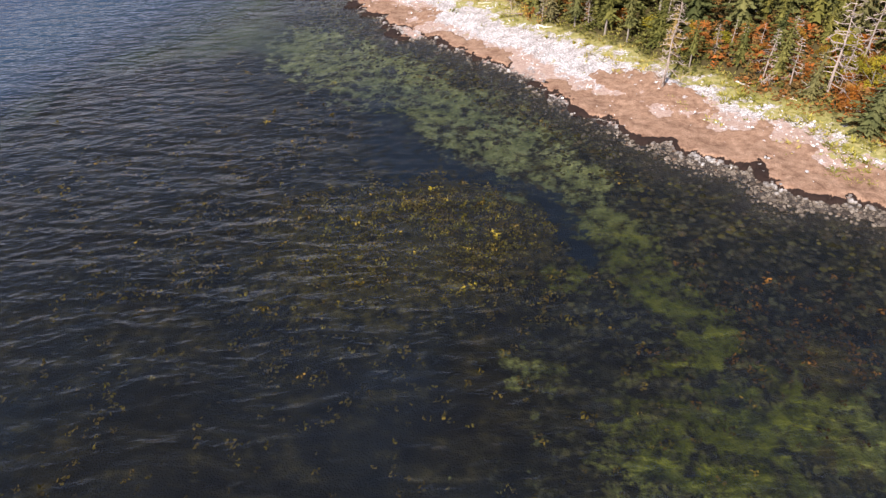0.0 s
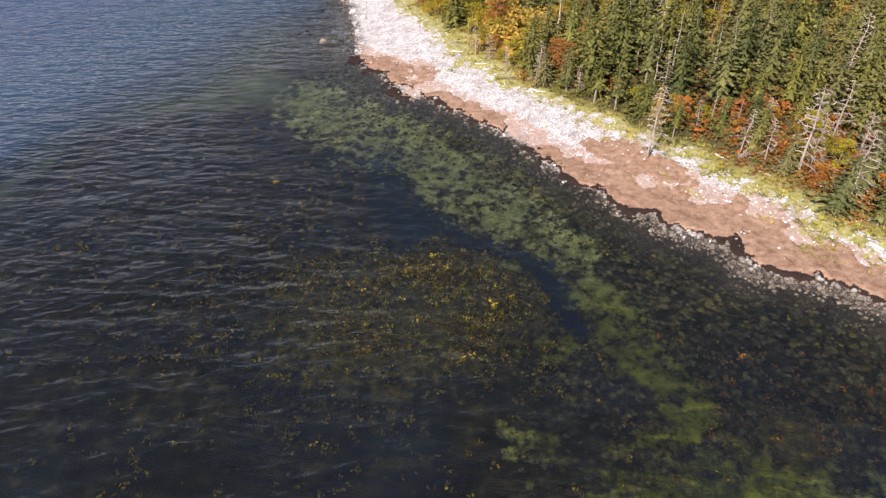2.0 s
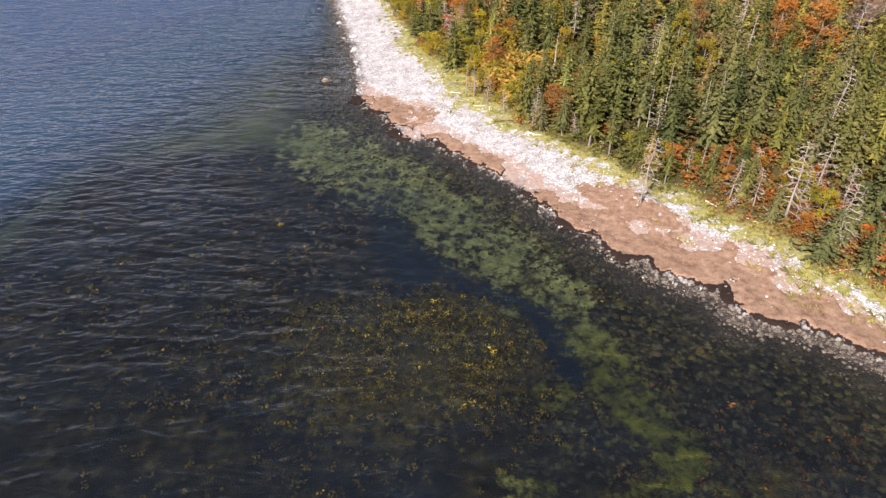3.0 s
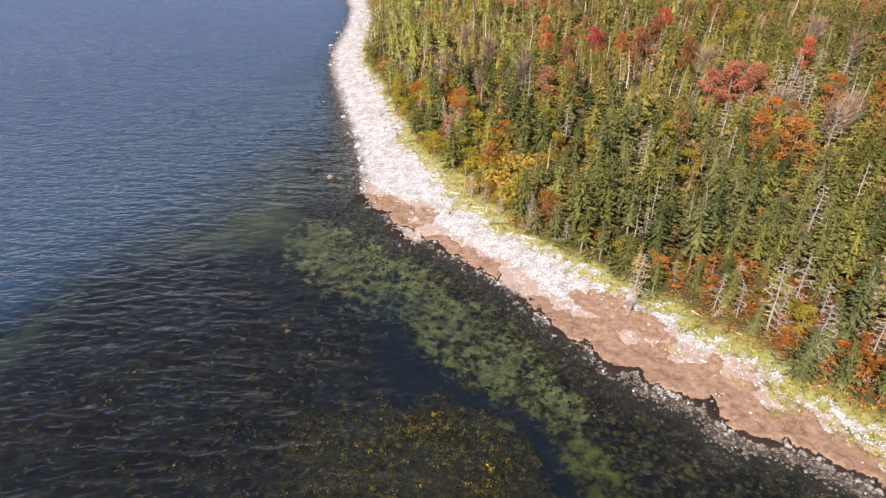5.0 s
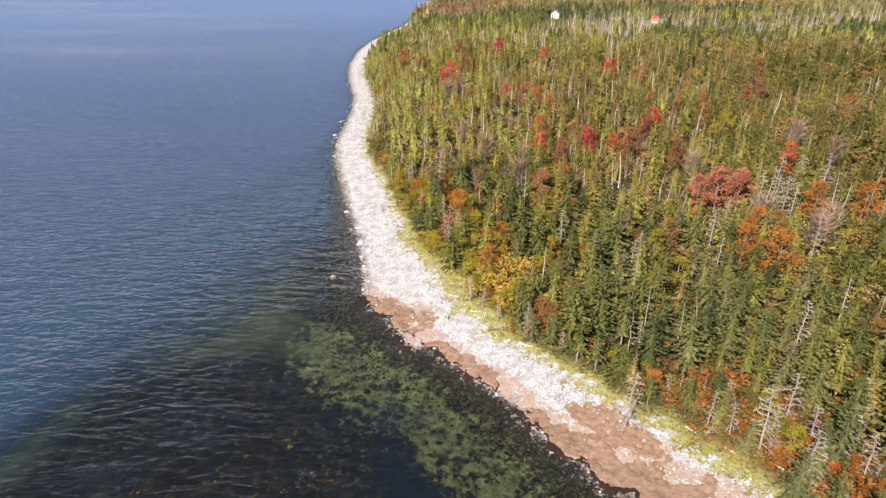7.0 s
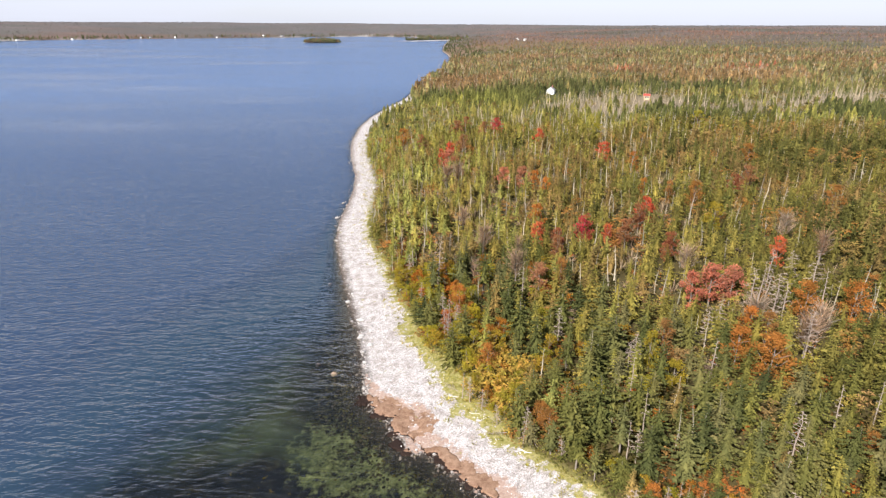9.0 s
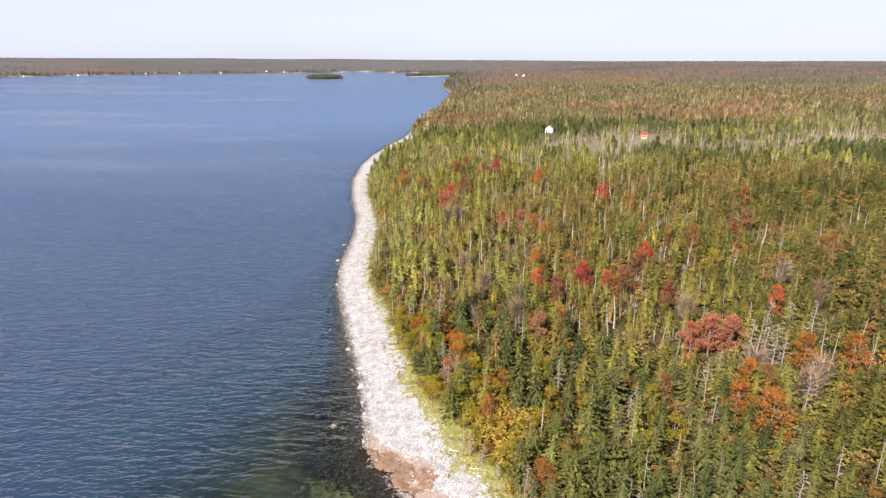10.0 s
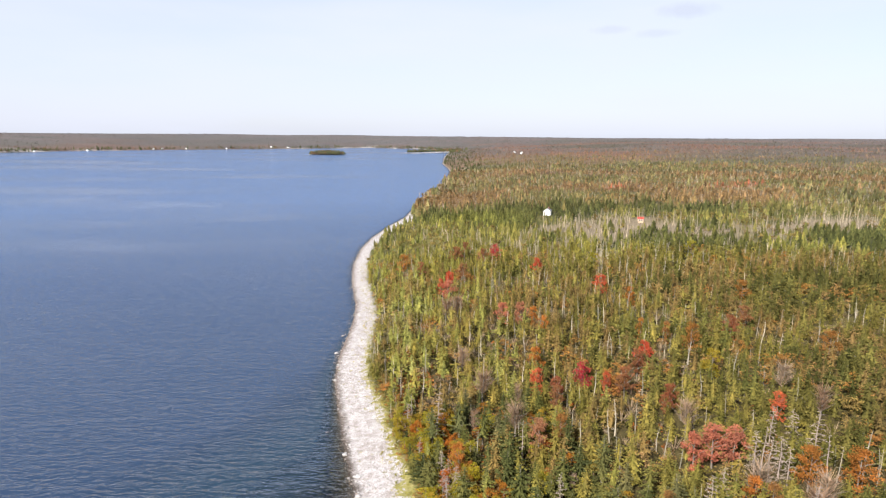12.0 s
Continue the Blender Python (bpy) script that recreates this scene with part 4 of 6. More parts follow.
def build_grass():
    blades = []
    for k in range(5):
        r = np.random.default_rng(400 + k)
        vs, fs = [], []
        for _ in range(9):
            a, d, h = r.uniform(0, 6.28), 0.28 * r.random(), r.uniform(0.5, 1)
            o, side = np.array([d * math.cos(a), d * math.sin(a), 0]), np.array([-math.sin(a), math.cos(a), 0]) * 0.10
            out = np.array([math.cos(a), math.sin(a), 0]) * r.uniform(0.1, 0.55)
            i = len(vs)
            vs += [o - side, o + side, o + out + (0, 0, h)]
            fs.append((i, i + 1, i + 2))
        blades.append((np.array(vs), np.array(fs)))
    n = 42000
    x, y = rng.uniform(-45, 70, n), 25 + 330 * rng.random(n) ** 1.8
    s = inland(x, y)
    d = s - treeline(x, y)
    ok = (d > -6.5) & (d < 2.0) & (fbm(x / 1.8, y / 1.8, 97, 3) + 0.055 * np.clip(d + 2.5, -4, 1.5) > 0.50)
    x, y, s = x[ok][:9000], y[ok][:9000], s[ok][:9000]
    m = len(x)
    u = np.clip(fbm(x / 5, y / 5, 99, 3) * 1.5 - 0.3 + rng.normal(0, 0.12, m), 0, 1)[:, None]
    tint = np.array([0.245, 0.230, 0.050]) * (1 - u) + np.array([0.42, 0.345, 0.12]) * u
    h = 0.18 + 0.35 * rng.random(m) ** 2
    pos = np.stack([x, y, height(x, y, s) - 0.02], 1)
    v, f, c = scatter(blades, rng.integers(0, 5, m), pos, rng.uniform(0, 6.28, m), 0.6 + 0.8 * rng.random(m), h, tint)
    return tagged(new("beach_grass", mesh_of("beach_grass", v, f, GRASS, {"tint": c})), "yellow-green grass tufts between shingle and trees", "grass", "", "stuff")


build_grass()


# ---------------------------------------------------------------- trees, one by one near the shore
def spruce_crown(seed, whorls, per, sprays, spread=1.5, base=0.16, ragged=0.25, tuft=1.0, single=False, core=0):
    """Needled branches of a spruce 10 high as (verts, tris): drooping boughs of uneven length, each hung with small tufts."""
    r = np.random.default_rng(seed)
    vs, fs = [], []
    lobes = r.uniform(0.66, 1.22, 9)
    for b in range(whorls * per):
        u = ((b + r.uniform(0, 1)) / (whorls * per)) ** 1.08
        if r.random() < ragged * (1 - u) * 0.6:
            continue
        h = 10 * (base + (0.985 - base) * u)
        reach = spread * ((1 - u) ** 0.56) * (0.55 + 0.45 * min(1, 5 * u + 0.35)) * 0.82 + 0.10
        a = b * 2.39996 + r.uniform(-0.5, 0.5)
        length = reach * r.uniform(0.45, 1.2) * lobes[int(u * 8.99)] * (1.0 + 0.22 * math.sin(a * 2 + seed + 3 * u))
        d = np.array([math.cos(a), math.sin(a), 0])
        droop, lift = r.uniform(0.10, 0.60) * (1 - 0.7 * u), 0.25 * u
        count = sprays if u < 0.75 else max(2, sprays - 2)
        for k in range(count):
            t = (k + r.uniform(0.2, 1.0)) / count
            p = np.array([0, 0, h + length * (lift * t - droop * t * t + 0.12 * t ** 4)]) + d * length * t
            half = (0.17 * length * (1.15 - 0.5 * t) + 0.10) * (5.2 / (sprays + 2.6)) ** 0.5 * tuft * r.uniform(0.7, 1.4)
            w = d * r.uniform(0.5, 1.0) + r.normal(0, 0.5, 3)
            w /= np.linalg.norm(w) + 1e-9
            q = np.cross(w, r.normal(0, 0.75, 3) + (0, 0, 1))
            q /= np.linalg.norm(q) + 1e-9
            i = len(vs)
            if single:
                vs += [p - q * half * 0.75 - w * half * 0.3, p + w * half * 1.35 - (0, 0, half * 0.35), p + q * half * 0.75 - w * half * 0.3]
                fs.append((i, i + 1, i + 2))
                continue
            vs += [p - w * half, p - q * half * 0.85, p + w * half * 1.2 - (0, 0, half * 0.3), p + q * half * 0.85]
            fs += [(i, i + 1, i + 2), (i, i + 2, i + 3)]
    for t in range(core):
        u = t / core
        z, reach, a0 = 10 * (base + 0.02 + (0.80 - base) * u), 0.34 * spread * (1 - u) ** 0.8 + 0.05, r.uniform(0, 6.28)
        for p in range(5):
            a, i = a0 + 1.2566 * p, len(vs)
            vs += [np.array([0, 0, min(8.6, z + 8.0 / core)]), reach * np.array([math.cos(a - 0.62), math.sin(a - 0.62), 0]) * 0.7 + (0, 0, z),
                   reach * np.array([math.cos(a), math.sin(a), 0]) + (0, 0, z - 0.4), reach * np.array([math.cos(a + 0.62), math.sin(a + 0.62), 0]) * 0.7 + (0, 0, z)]
            fs += [(i, i + 1, i + 2), (i, i + 2, i + 3)]
    i = len(vs)
    for a in (0, 2.1, 4.2):
        vs += [np.array([0, 0, 10.25]), np.array([0.13 * math.cos(a), 0.13 * math.sin(a), 9.3]), np.array([0.13 * math.cos(a + 2), 0.13 * math.sin(a + 2), 9.3])]
        fs.append((i, i + 1, i + 2))
        i += 3
    return np.array(vs), np.array(fs)


def stem(seed, top=9.8, r0=0.17, sway=0.12, sides=6):
    r = np.random.default_rng(seed)
    path = [(r.normal(0, sway * k / 5), r.normal(0, sway * k / 5), -0.4 + (top + 0.4) * k / 5) for k in range(6)]
    return tube(path, [r0 * (1 - 0.92 * k / 5) for k in range(6)], sides)


def make_tree(name, trunk, crown, bark, leaves, label, category, group):
    root = new(name)
    child("trunk", mesh_of("trunk", *trunk, bark, None, True), root)
    child("crown", mesh_of("crown", *crown, leaves), root)
    return tagged(root, label, category, group)


def ground_at(x, y):
    return float(height(np.array([x]), np.array([y]))[0])


def planted(proto, first, x, y, size, tall, turn, lean=(0, 0)):
    """The prototype itself for the first one, a copy after that."""
    m = Matrix.Translation((x, y, ground_at(x, y) - 0.05)) @ Matrix.Rotation(lean[0], 4, "X") @ Matrix.Rotation(lean[1], 4, "Y") @ Matrix.Rotation(turn, 4, "Z") @ Matrix.Diagonal((size, size, tall, 1))
    if first:
        proto.matrix_basis = m
        return proto
    ob = copy_thing(proto, Matrix.Identity(4))
    ob.matrix_basis = m
    return ob


SPRUCE = []
for k, (whorls, per, spread, base, ragged) in enumerate(((17, 8, 2.3, 0.08, 0.2), (16, 8, 2.0, 0.15, 0.35), (15, 7, 1.75, 0.24, 0.45),
                                                        (18, 9, 2.6, 0.05, 0.15), (14, 7, 1.6, 0.30, 0.5), (16, 7, 1.95, 0.12, 0.5))):
    tops = ("full, dark green spruce with drooping boughs", "green spruce at the forest edge", "thin green spruce with a bare lower trunk",
            "broad green spruce with boughs to the ground", "tall sparse spruce with a bare lower trunk", "ragged green spruce with gaps in its crown")
    SPRUCE.append(make_tree("spruce_tree", stem(500 + k), spruce_crown(510 + k, whorls, per, 11, spread * 1.42, base, ragged * 0.7, 0.84, False, 7), BARK, NEEDLES, tops[k], "tree", "spruces behind the beach"))


def leafy_crown(seed, lobes, leaves, radius=2.0, z0=3.0, z1=9.0, leaf=0.34):
    """Leaves in uneven clumps round several limbs of a tree 10 high."""
    r = np.random.default_rng(seed)
    vs, fs = [], []
    for _ in range(lobes):
        a, d, z = r.uniform(0, 6.28), radius * r.random() ** 0.6, r.uniform(z0, z1)
        d *= 1 - 1.1 * max(0, (z - z0) / (z1 - z0) - 0.45)
        c, size = np.array([d * math.cos(a), d * math.sin(a), z]), r.uniform(0.35, 0.85) * radius * 0.45
        for _ in range(leaves):
            p = r.normal(0, 1, 3)
            p = c + p / np.linalg.norm(p) * size * r.uniform(0.5, 1.1) * (1, 1, 0.7)
            u, w = r.normal(0, 1, 3), r.normal(0, 1, 3)
            u, w = leaf * u / np.linalg.norm(u), leaf * w / np.linalg.norm(w)
            i = len(vs)
            vs += [p - u, p + w, p + u]
            fs.append((i, i + 1, i + 2))
    return np.array(vs), np.array(fs)


def forked_stem(seed, limbs=6, top=8.5, r0=0.16):
    r = np.random.default_rng(seed)
    out = [tube([(0, 0, -0.3), (0.1, 0, top * 0.3), (0.05, 0.15, top * 0.65), (0.1, 0.1, top)], [r0, r0 * 0.8, r0 * 0.5, r0 * 0.12], 6)]
    for _ in range(limbs):
        h, a = top * r.uniform(0.25, 0.7), r.uniform(0, 6.28)
        d = np.array([math.cos(a), math.sin(a), r.uniform(0.7, 1.5)])
        p = np.array([0.05, 0.05, h])
        out.append(tube([p, p + d * top * 0.13, p + d * top * 0.25 + r.normal(0, 0.2, 3)], [r0 * 0.45, r0 * 0.3, r0 * 0.08], 4))
    return join(out)


def upright_twigs(seed, n=230, radius=1.8):
    """Leafless branches sweeping upwards."""
    r = np.random.default_rng(seed)
    out = []
    for _ in range(n):
        a, h = r.uniform(0, 6.28), r.uniform(2.2, 7.0)
        d = np.array([math.cos(a), math.sin(a), 0]) * radius * r.uniform(0.35, 1.0)
        p = np.array([0, 0, h]) + d * 0.15
        q = p + d * 0.55 + (0, 0, r.uniform(0.7, 1.6))
        out.append(tube([p, q, q + d * 0.35 + (0, 0, r.uniform(0.5, 1.3))], [0.028, 0.018, 0.006], 3))
    return join(out)


def put_all(protos, spots, seed):
    r = np.random.default_rng(seed)
    used = set()
    for k, (x, y, size, tall, which) in enumerate(spots):
        planted(protos[which], which not in used, x, y, size, tall, r.uniform(0, 6.28), (r.normal(0, 0.03), r.normal(0, 0.03)))
        used.add(which)


MAPLES = {}
for key, label in (("scarlet", "maple in bright red autumn leaf"), ("crimson", "small maple in deep crimson leaf"), ("coral", "broad maple in faded red leaf"),
                   ("orange", "maple in orange-brown autumn leaf"), ("russet", "maple in dull russet leaf"), ("yellow", "birch in yellow autumn leaf")):
    MAPLES[key] = make_tree(key + "_leaved_tree", forked_stem(600 + len(MAPLES)), leafy_crown(610 + len(MAPLES), 44, 48, 2.7, 1.5, 8.8, 0.205), BARK, AUTUMN_LEAVES[key], label + " among the spruces", "tree", "autumn trees in the forest")
MAPLES["bare"] = make_tree("bare_tree", forked_stem(606, 9, 8.5, 0.12), upright_twigs(616), BARK, TWIGS, "leafless grey-brown tree among the spruces", "tree", "autumn trees in the forest")
# kind, place and radius of crown: behind the bay, along the west shore, and inland to the east
BAY_TREES = [("orange", 58.0, 100.9, 2.0), ("orange", 60.2, 98.8, 1.9), ("orange", 53.2, 94.5, 2.4), ("orange", 42.1, 99.0, 1.8), ("yellow", 39.0, 96.6, 1.4), ("bare", 60.8, 104.5, 3.2),
             ("orange", 56.7, 90.0, 3.2), ("coral", 57.9, 117.3, 3.2), ("coral", 62.2, 117.4, 2.6), ("coral", 53.4, 116.1, 2.3), ("bare", 57.5, 130.0, 2.7), ("bare", 66.5, 97.0, 2.8),
             ("bare", 71.0, 101.0, 2.6), ("orange", 72.0, 108.0, 2.6), ("orange", 80.0, 106.0, 2.6), ("bare", 88.0, 131.0, 2.6), ("scarlet", 78.0, 130.8, 1.6), ("orange", 6.4, 121.0, 2.2)]
MIDDLE_TREES = [("coral", 24.2, 127.5, 2.3), ("orange", 29.3, 128.3, 2.0), ("bare", 20.2, 136.2, 3.0), ("bare", 14.0, 156.4, 3.2), ("russet", 32.1, 148.2, 2.2), ("russet", 31.2, 143.4, 1.9), ("scarlet", 28.0, 154.4, 2.0),
                ("orange", 29.9, 168.6, 2.2), ("crimson", 40.2, 156.1, 2.2), ("scarlet", 44.8, 150.0, 1.2), ("scarlet", 59.9, 167.2, 2.4), ("russet", 56.5, 161.6, 2.4), ("russet", 49.9, 150.7, 2.3),
                ("yellow", 75.1, 157.2, 2.4), ("russet", 56.8, 138.7, 2.0), ("orange", 35.3, 209.4, 1.9), ("orange", 36.7, 196.3, 1.8), ("coral", 25.2, 215.2, 2.6), ("coral", 31.4, 213.4, 2.8), ("orange", 65.9, 188.4, 1.6),
                ("orange", 72.4, 184.0, 1.4), ("orange", 77.9, 178.5, 2.4), ("bare", 87.0, 145.0, 2.7), ("bare", 9.5, 176.0, 2.4)]
BACK_TREES = [("scarlet", 7.3, 274.5, 2.3), ("scarlet", 3.2, 264.0, 1.9), ("russet", 13.3, 283.6, 3.6), ("coral", 6.7, 254.3, 3.6), ("bare", 5.5, 227.5, 3.6), ("bare", 9.8, 233.0, 3.0), ("russet", 17.6, 341.6, 2.6),
              ("crimson", 32.6, 325.2, 3.0), ("russet", 25.6, 317.0, 2.8), ("russet", 11.9, 325.4, 3.6), ("orange", -15.6, 318.0, 3.6), ("russet", -6.2, 299.1, 2.8), ("scarlet", 47.7, 282.1, 2.6),
              ("scarlet", 67.4, 243.9, 2.8), ("orange", 72.6, 222.5, 2.0), ("russet", 99.0, 190.2, 2.8), ("russet", 91.6, 183.0, 2.5), ("orange", 111.3, 217.0, 2.8), ("yellow", 74.6, 283.5, 2.8), ("orange", 109.5, 163.0, 2.6),
              ("yellow", 121.8, 289.1, 3.2)]
AUTUMN = BAY_TREES + MIDDLE_TREES + BACK_TREES
seen = set()
for key, x, y, wide in AUTUMN:
    ob = planted(MAPLES[key], key not in seen, x, y, wide / (1.75 if key == "bare" else 2.35), 0.78 + 0.09 * wide, (x * 1.7 + y) % 6.28)
    seen.add(key)

SHRUB = [make_tree("shrub", forked_stem(620 + k, 5, 5.0, 0.07), leafy_crown(625 + k, 26, 56, 2.4, 0.8, 5.0, 0.18), BARK, mat, label, "shrub", "shrubs at the forest edge")
         for k, (mat, label) in enumerate(((RUST, "rust-orange autumn shrub at the forest edge"), (AUTUMN_LEAVES["yellow"], "yellow-green shrub at the forest edge")))]
edge_shrubs = [(38.7, 62.2, 0), (39.5, 58.8, 0), (41.2, 55.2, 0), (43.4, 54.4, 0), (48.5, 52.7, 0), (47.7, 49.3, 0), (36.8, 64.6, 0), (42.2, 57.6, 0), (45.2, 56, 0), (50.5, 50, 0), (51, 55, 0),
               (46, 52, 0), (33.5, 68.5, 1), (30.6, 70.5, 1), (53.5, 47, 0), (54, 52.5, 0), (44.5, 59.5, 0), (24.6, 77.6, 0), (27.4, 74.6, 1), (36.4, 69.4, 0), (40.6, 66.2, 0), (41.6, 62, 0),
               (45.6, 62.4, 0), (48.4, 58.4, 0), (51.6, 61.4, 0), (55.4, 56.4, 0), (58, 60.6, 0)]
bay_shrubs = [(12.5, 96.5, 1), (11, 90, 1), (14, 106, 1), (10.5, 93, 0), (15.5, 88, 1), (20.5, 80.5, 0), (16.5, 100, 1), (8.8, 97.5, 1), (13.2, 92.4, 1), (15, 94.6, 0), (11, 99.6, 1),
              (13.8, 99, 0), (9.4, 102.4, 1), (12.2, 103.4, 1), (16.6, 97.4, 1), (13, 88.6, 1), (6.8, 100.4, 1), (7, 106.6, 1), (10, 108, 1), (5.6, 111.5, 1), (3.2, 113.8, 0), (18.4, 92.4, 1),
              (21.6, 89.2, 1), (24.4, 95.6, 0), (31.4, 88.4, 1), (36.6, 84, 0), (43.4, 80.4, 1), (28.4, 103.6, 0)]
shrubs = edge_shrubs + bay_shrubs
put_all(SHRUB, [(x, y, 0.42 + 0.2 * ((x * 7.1) % 1), 0.36 + 0.2 * ((y * 3.3) % 1), w) for x, y, w in shrubs], 3)

def make_snag(seed, limbs, lo, reach, label):
    """A dead spruce 10 high; every branch with its twigs is a part."""
    r = np.random.default_rng(seed)
    root = new("dead_tree")
    child("trunk", mesh_of("trunk", *stem(seed, 9.7, 0.15, 0.10), DEADWOOD, None, True), root)
    for k in range(limbs):
        u = (k + r.random()) / limbs
        h, a = 10 * (lo + (0.97 - lo) * u), k * 2.4 + r.uniform(-0.5, 0.5)
        length = reach * (1.05 - 0.8 * u) * r.uniform(0.5, 1.1)
        d = np.array([math.cos(a), math.sin(a), 0.0])
        p0 = np.array([0, 0, h])
        p1, p2 = p0 + d * length * 0.55 + (0, 0, length * r.uniform(-0.2, 0.12)), p0 + d * length + (0, 0, length * r.uniform(-0.5, 0.05))
        limb = [tube([p0, p1, p2], [0.055, 0.038, 0.016], 3)]
        for _ in range(6):
            q = p1 + (p2 - p1) * r.uniform(-0.2, 0.8)
            e = d * 0.7 + r.normal(0, 0.55, 3)
            limb.append(tube([q, q + e * length * 0.32], [0.034, 0.012], 3))
        child("branch", mesh_of("branch", *join(limb), DEADWOOD), root)
    return tagged(root, label, "dead tree", "dead trees along the forest edge")


SNAG = [make_snag(640, 38, 0.12, 2.3, "bleached dead spruce with bare whorled branches"), make_snag(641, 30, 0.25, 1.7, "grey dead spruce with short broken branches"),
        make_snag(642, 14, 0.35, 1.0, "bare grey dead trunk with few branch stubs")]
EDGE_SNAGS = [(25.7, 62, 0.68, 0), (40.1, 56.8, 0.78, 0), (43.3, 52.1, 0.62, 0), (35.9, 61.7, 0.42, 1), (48.2, 54.2, 0.65, 0), (34.3, 67.4, 0.4, 2), (35.3, 67, 0.38, 2), (36.9, 66.2, 0.38, 2), (38.4, 62.6, 0.45, 0),
              (32.8, 67.5, 0.35, 0), (38, 60, 0.4, 1), (42, 58.4, 0.45, 1), (46, 57, 0.5, 0), (44.8, 60.5, 0.65, 1), (51.5, 58, 0.7, 1), (50, 52.6, 0.5, 0), (55.5, 50.5, 0.6, 0)]
BACK_SNAGS = [(30.9, 75.7, 0.6, 1), (29.8, 76.4, 0.75, 2), (15.2, 81.6, 0.45, 1), (16, 84.1, 0.55, 1), (9.3, 90.7, 0.45, 0), (7.4, 92.9, 0.4, 1), (6.2, 94.4, 0.4, 2), (1.8, 140, 0.95, 1), (4.1, 120, 0.5, 0),
              (3, 123, 0.55, 1), (11.6, 86.6, 0.4, 0), (-2, 131, 0.5, 1), (-5.5, 147, 0.55, 0), (-4.4, 151, 0.6, 2), (20.6, 78.4, 0.4, 0), (52, 73, 0.9, 1), (60, 77, 0.95, 2), (66, 96, 1, 1),
              (48, 92, 0.9, 2), (79, 118, 1.1, 1), (78, 112, 1, 2)]
STAND_SNAGS = [(66.0, 111, 1.0, 0), (68.4, 108.6, 0.95, 1), (64.6, 113.6, 1.05, 1), (69.2, 113.2, 0.9, 0), (67.2, 116, 1.0, 2), (51.6, 103.4, 0.8, 0), (54.0, 104.4, 0.9, 1), (35.4, 96.4, 0.7, 0), (37.2, 98.0, 0.75, 1),
               (4.0, 113.6, 0.5, 0), (5.6, 115.8, 0.55, 0), (3.2, 116.6, 0.5, 1), (76, 121, 1.0, 0), (73, 124, 0.95, 1)]
SNAGS = EDGE_SNAGS + BACK_SNAGS + STAND_SNAGS
put_all(SNAG, [(x, y, t * 1.2 * (1.3 if x < 8 or y < 63 else 1), t * (1.3 if x < 8 or y < 63 else 1), w) for x, y, t, w in SNAGS], 4)

# wind-thrown trees lying at the edge of the beach
for k, (x, y, t, turn, w) in enumerate(((33.6, 66.4, 0.42, 0.6, 0), (31.6, 70.0, 0.38, 2.3, 1), (9.6, 91.4, 0.36, 0.9, 0), (5.4, 96.2, 0.34, 4.0, 1), (37.4, 61.4, 0.40, 5.4, 0), (3.4, 118.5, 0.40, 1.2, 0),
                                        (17.2, 80.6, 0.34, 3.5, 1), (46.4, 50.6, 0.45, 0.2, 0), (-4.8, 149.0, 0.45, 2.0, 0), (-3.0, 133.6, 0.40, 0.4, 1), (12.8, 84.4, 0.34, 5.0, 0), (45.0, 58.2, 0.50, 2.8, 0))):
    ob = copy_thing(SNAG[w], Matrix.Identity(4))
    ob.name = "fallen_tree"
    ob.matrix_basis = Matrix.Translation((x, y, ground_at(x, y) + 0.25)) @ Matrix.Rotation(turn, 4, "Z") @ Matrix.Rotation(1.42, 4, "X") @ Matrix.Diagonal((t * 1.2, t * 1.2, t, 1))
    tagged(ob, "fallen bleached dead spruce at the forest edge", "dead tree", "wind-thrown trees")

taken = [(x, y, 1.5) for x, y, _ in shrubs] + [(x, y, 0.9) for x, y, _, _ in SNAGS] + [(x, y, 0.8 * w) for _, x, y, w in AUTUMN]
near_spots = [(26.3, 80.8, 1.25, 1.18, 3), (39.5, 74.6, 1.15, 1.02, 1), (42.5, 73.2, 1.1, 1.0, 0), (22.4, 84.6, 0.95, 0.92, 0), (15.0, 85.6, 0.95, 0.85, 3), (34.0, 76.5, 1.05, 1.0, 5),
              (45.6, 70.5, 1.1, 1.0, 1), (29.0, 82.5, 1.0, 1.1, 4), (49.5, 66.0, 1.1, 1.0, 5), (4.6, 104.5, 1.05, 0.8, 3), (0.4, 119.0, 1.2, 0.72, 3), (2.2, 126.0, 1.2, 0.75, 0), (-1.0, 122.8, 1.1, 0.68, 3)]
cand = rng.uniform((-8, 38), (75, 150), (9000, 2))
cs = inland(cand[:, 0], cand[:, 1])
cd = cs - treeline(cand[:, 0], cand[:, 1])
order = [i for i in range(len(cand)) if cd[i] > 0.4 and cd[i] < 34 and abs(math.atan2(cand[i, 0] - 2, cand[i, 1])) < 0.86]
mixed, leafy_edge = [], []
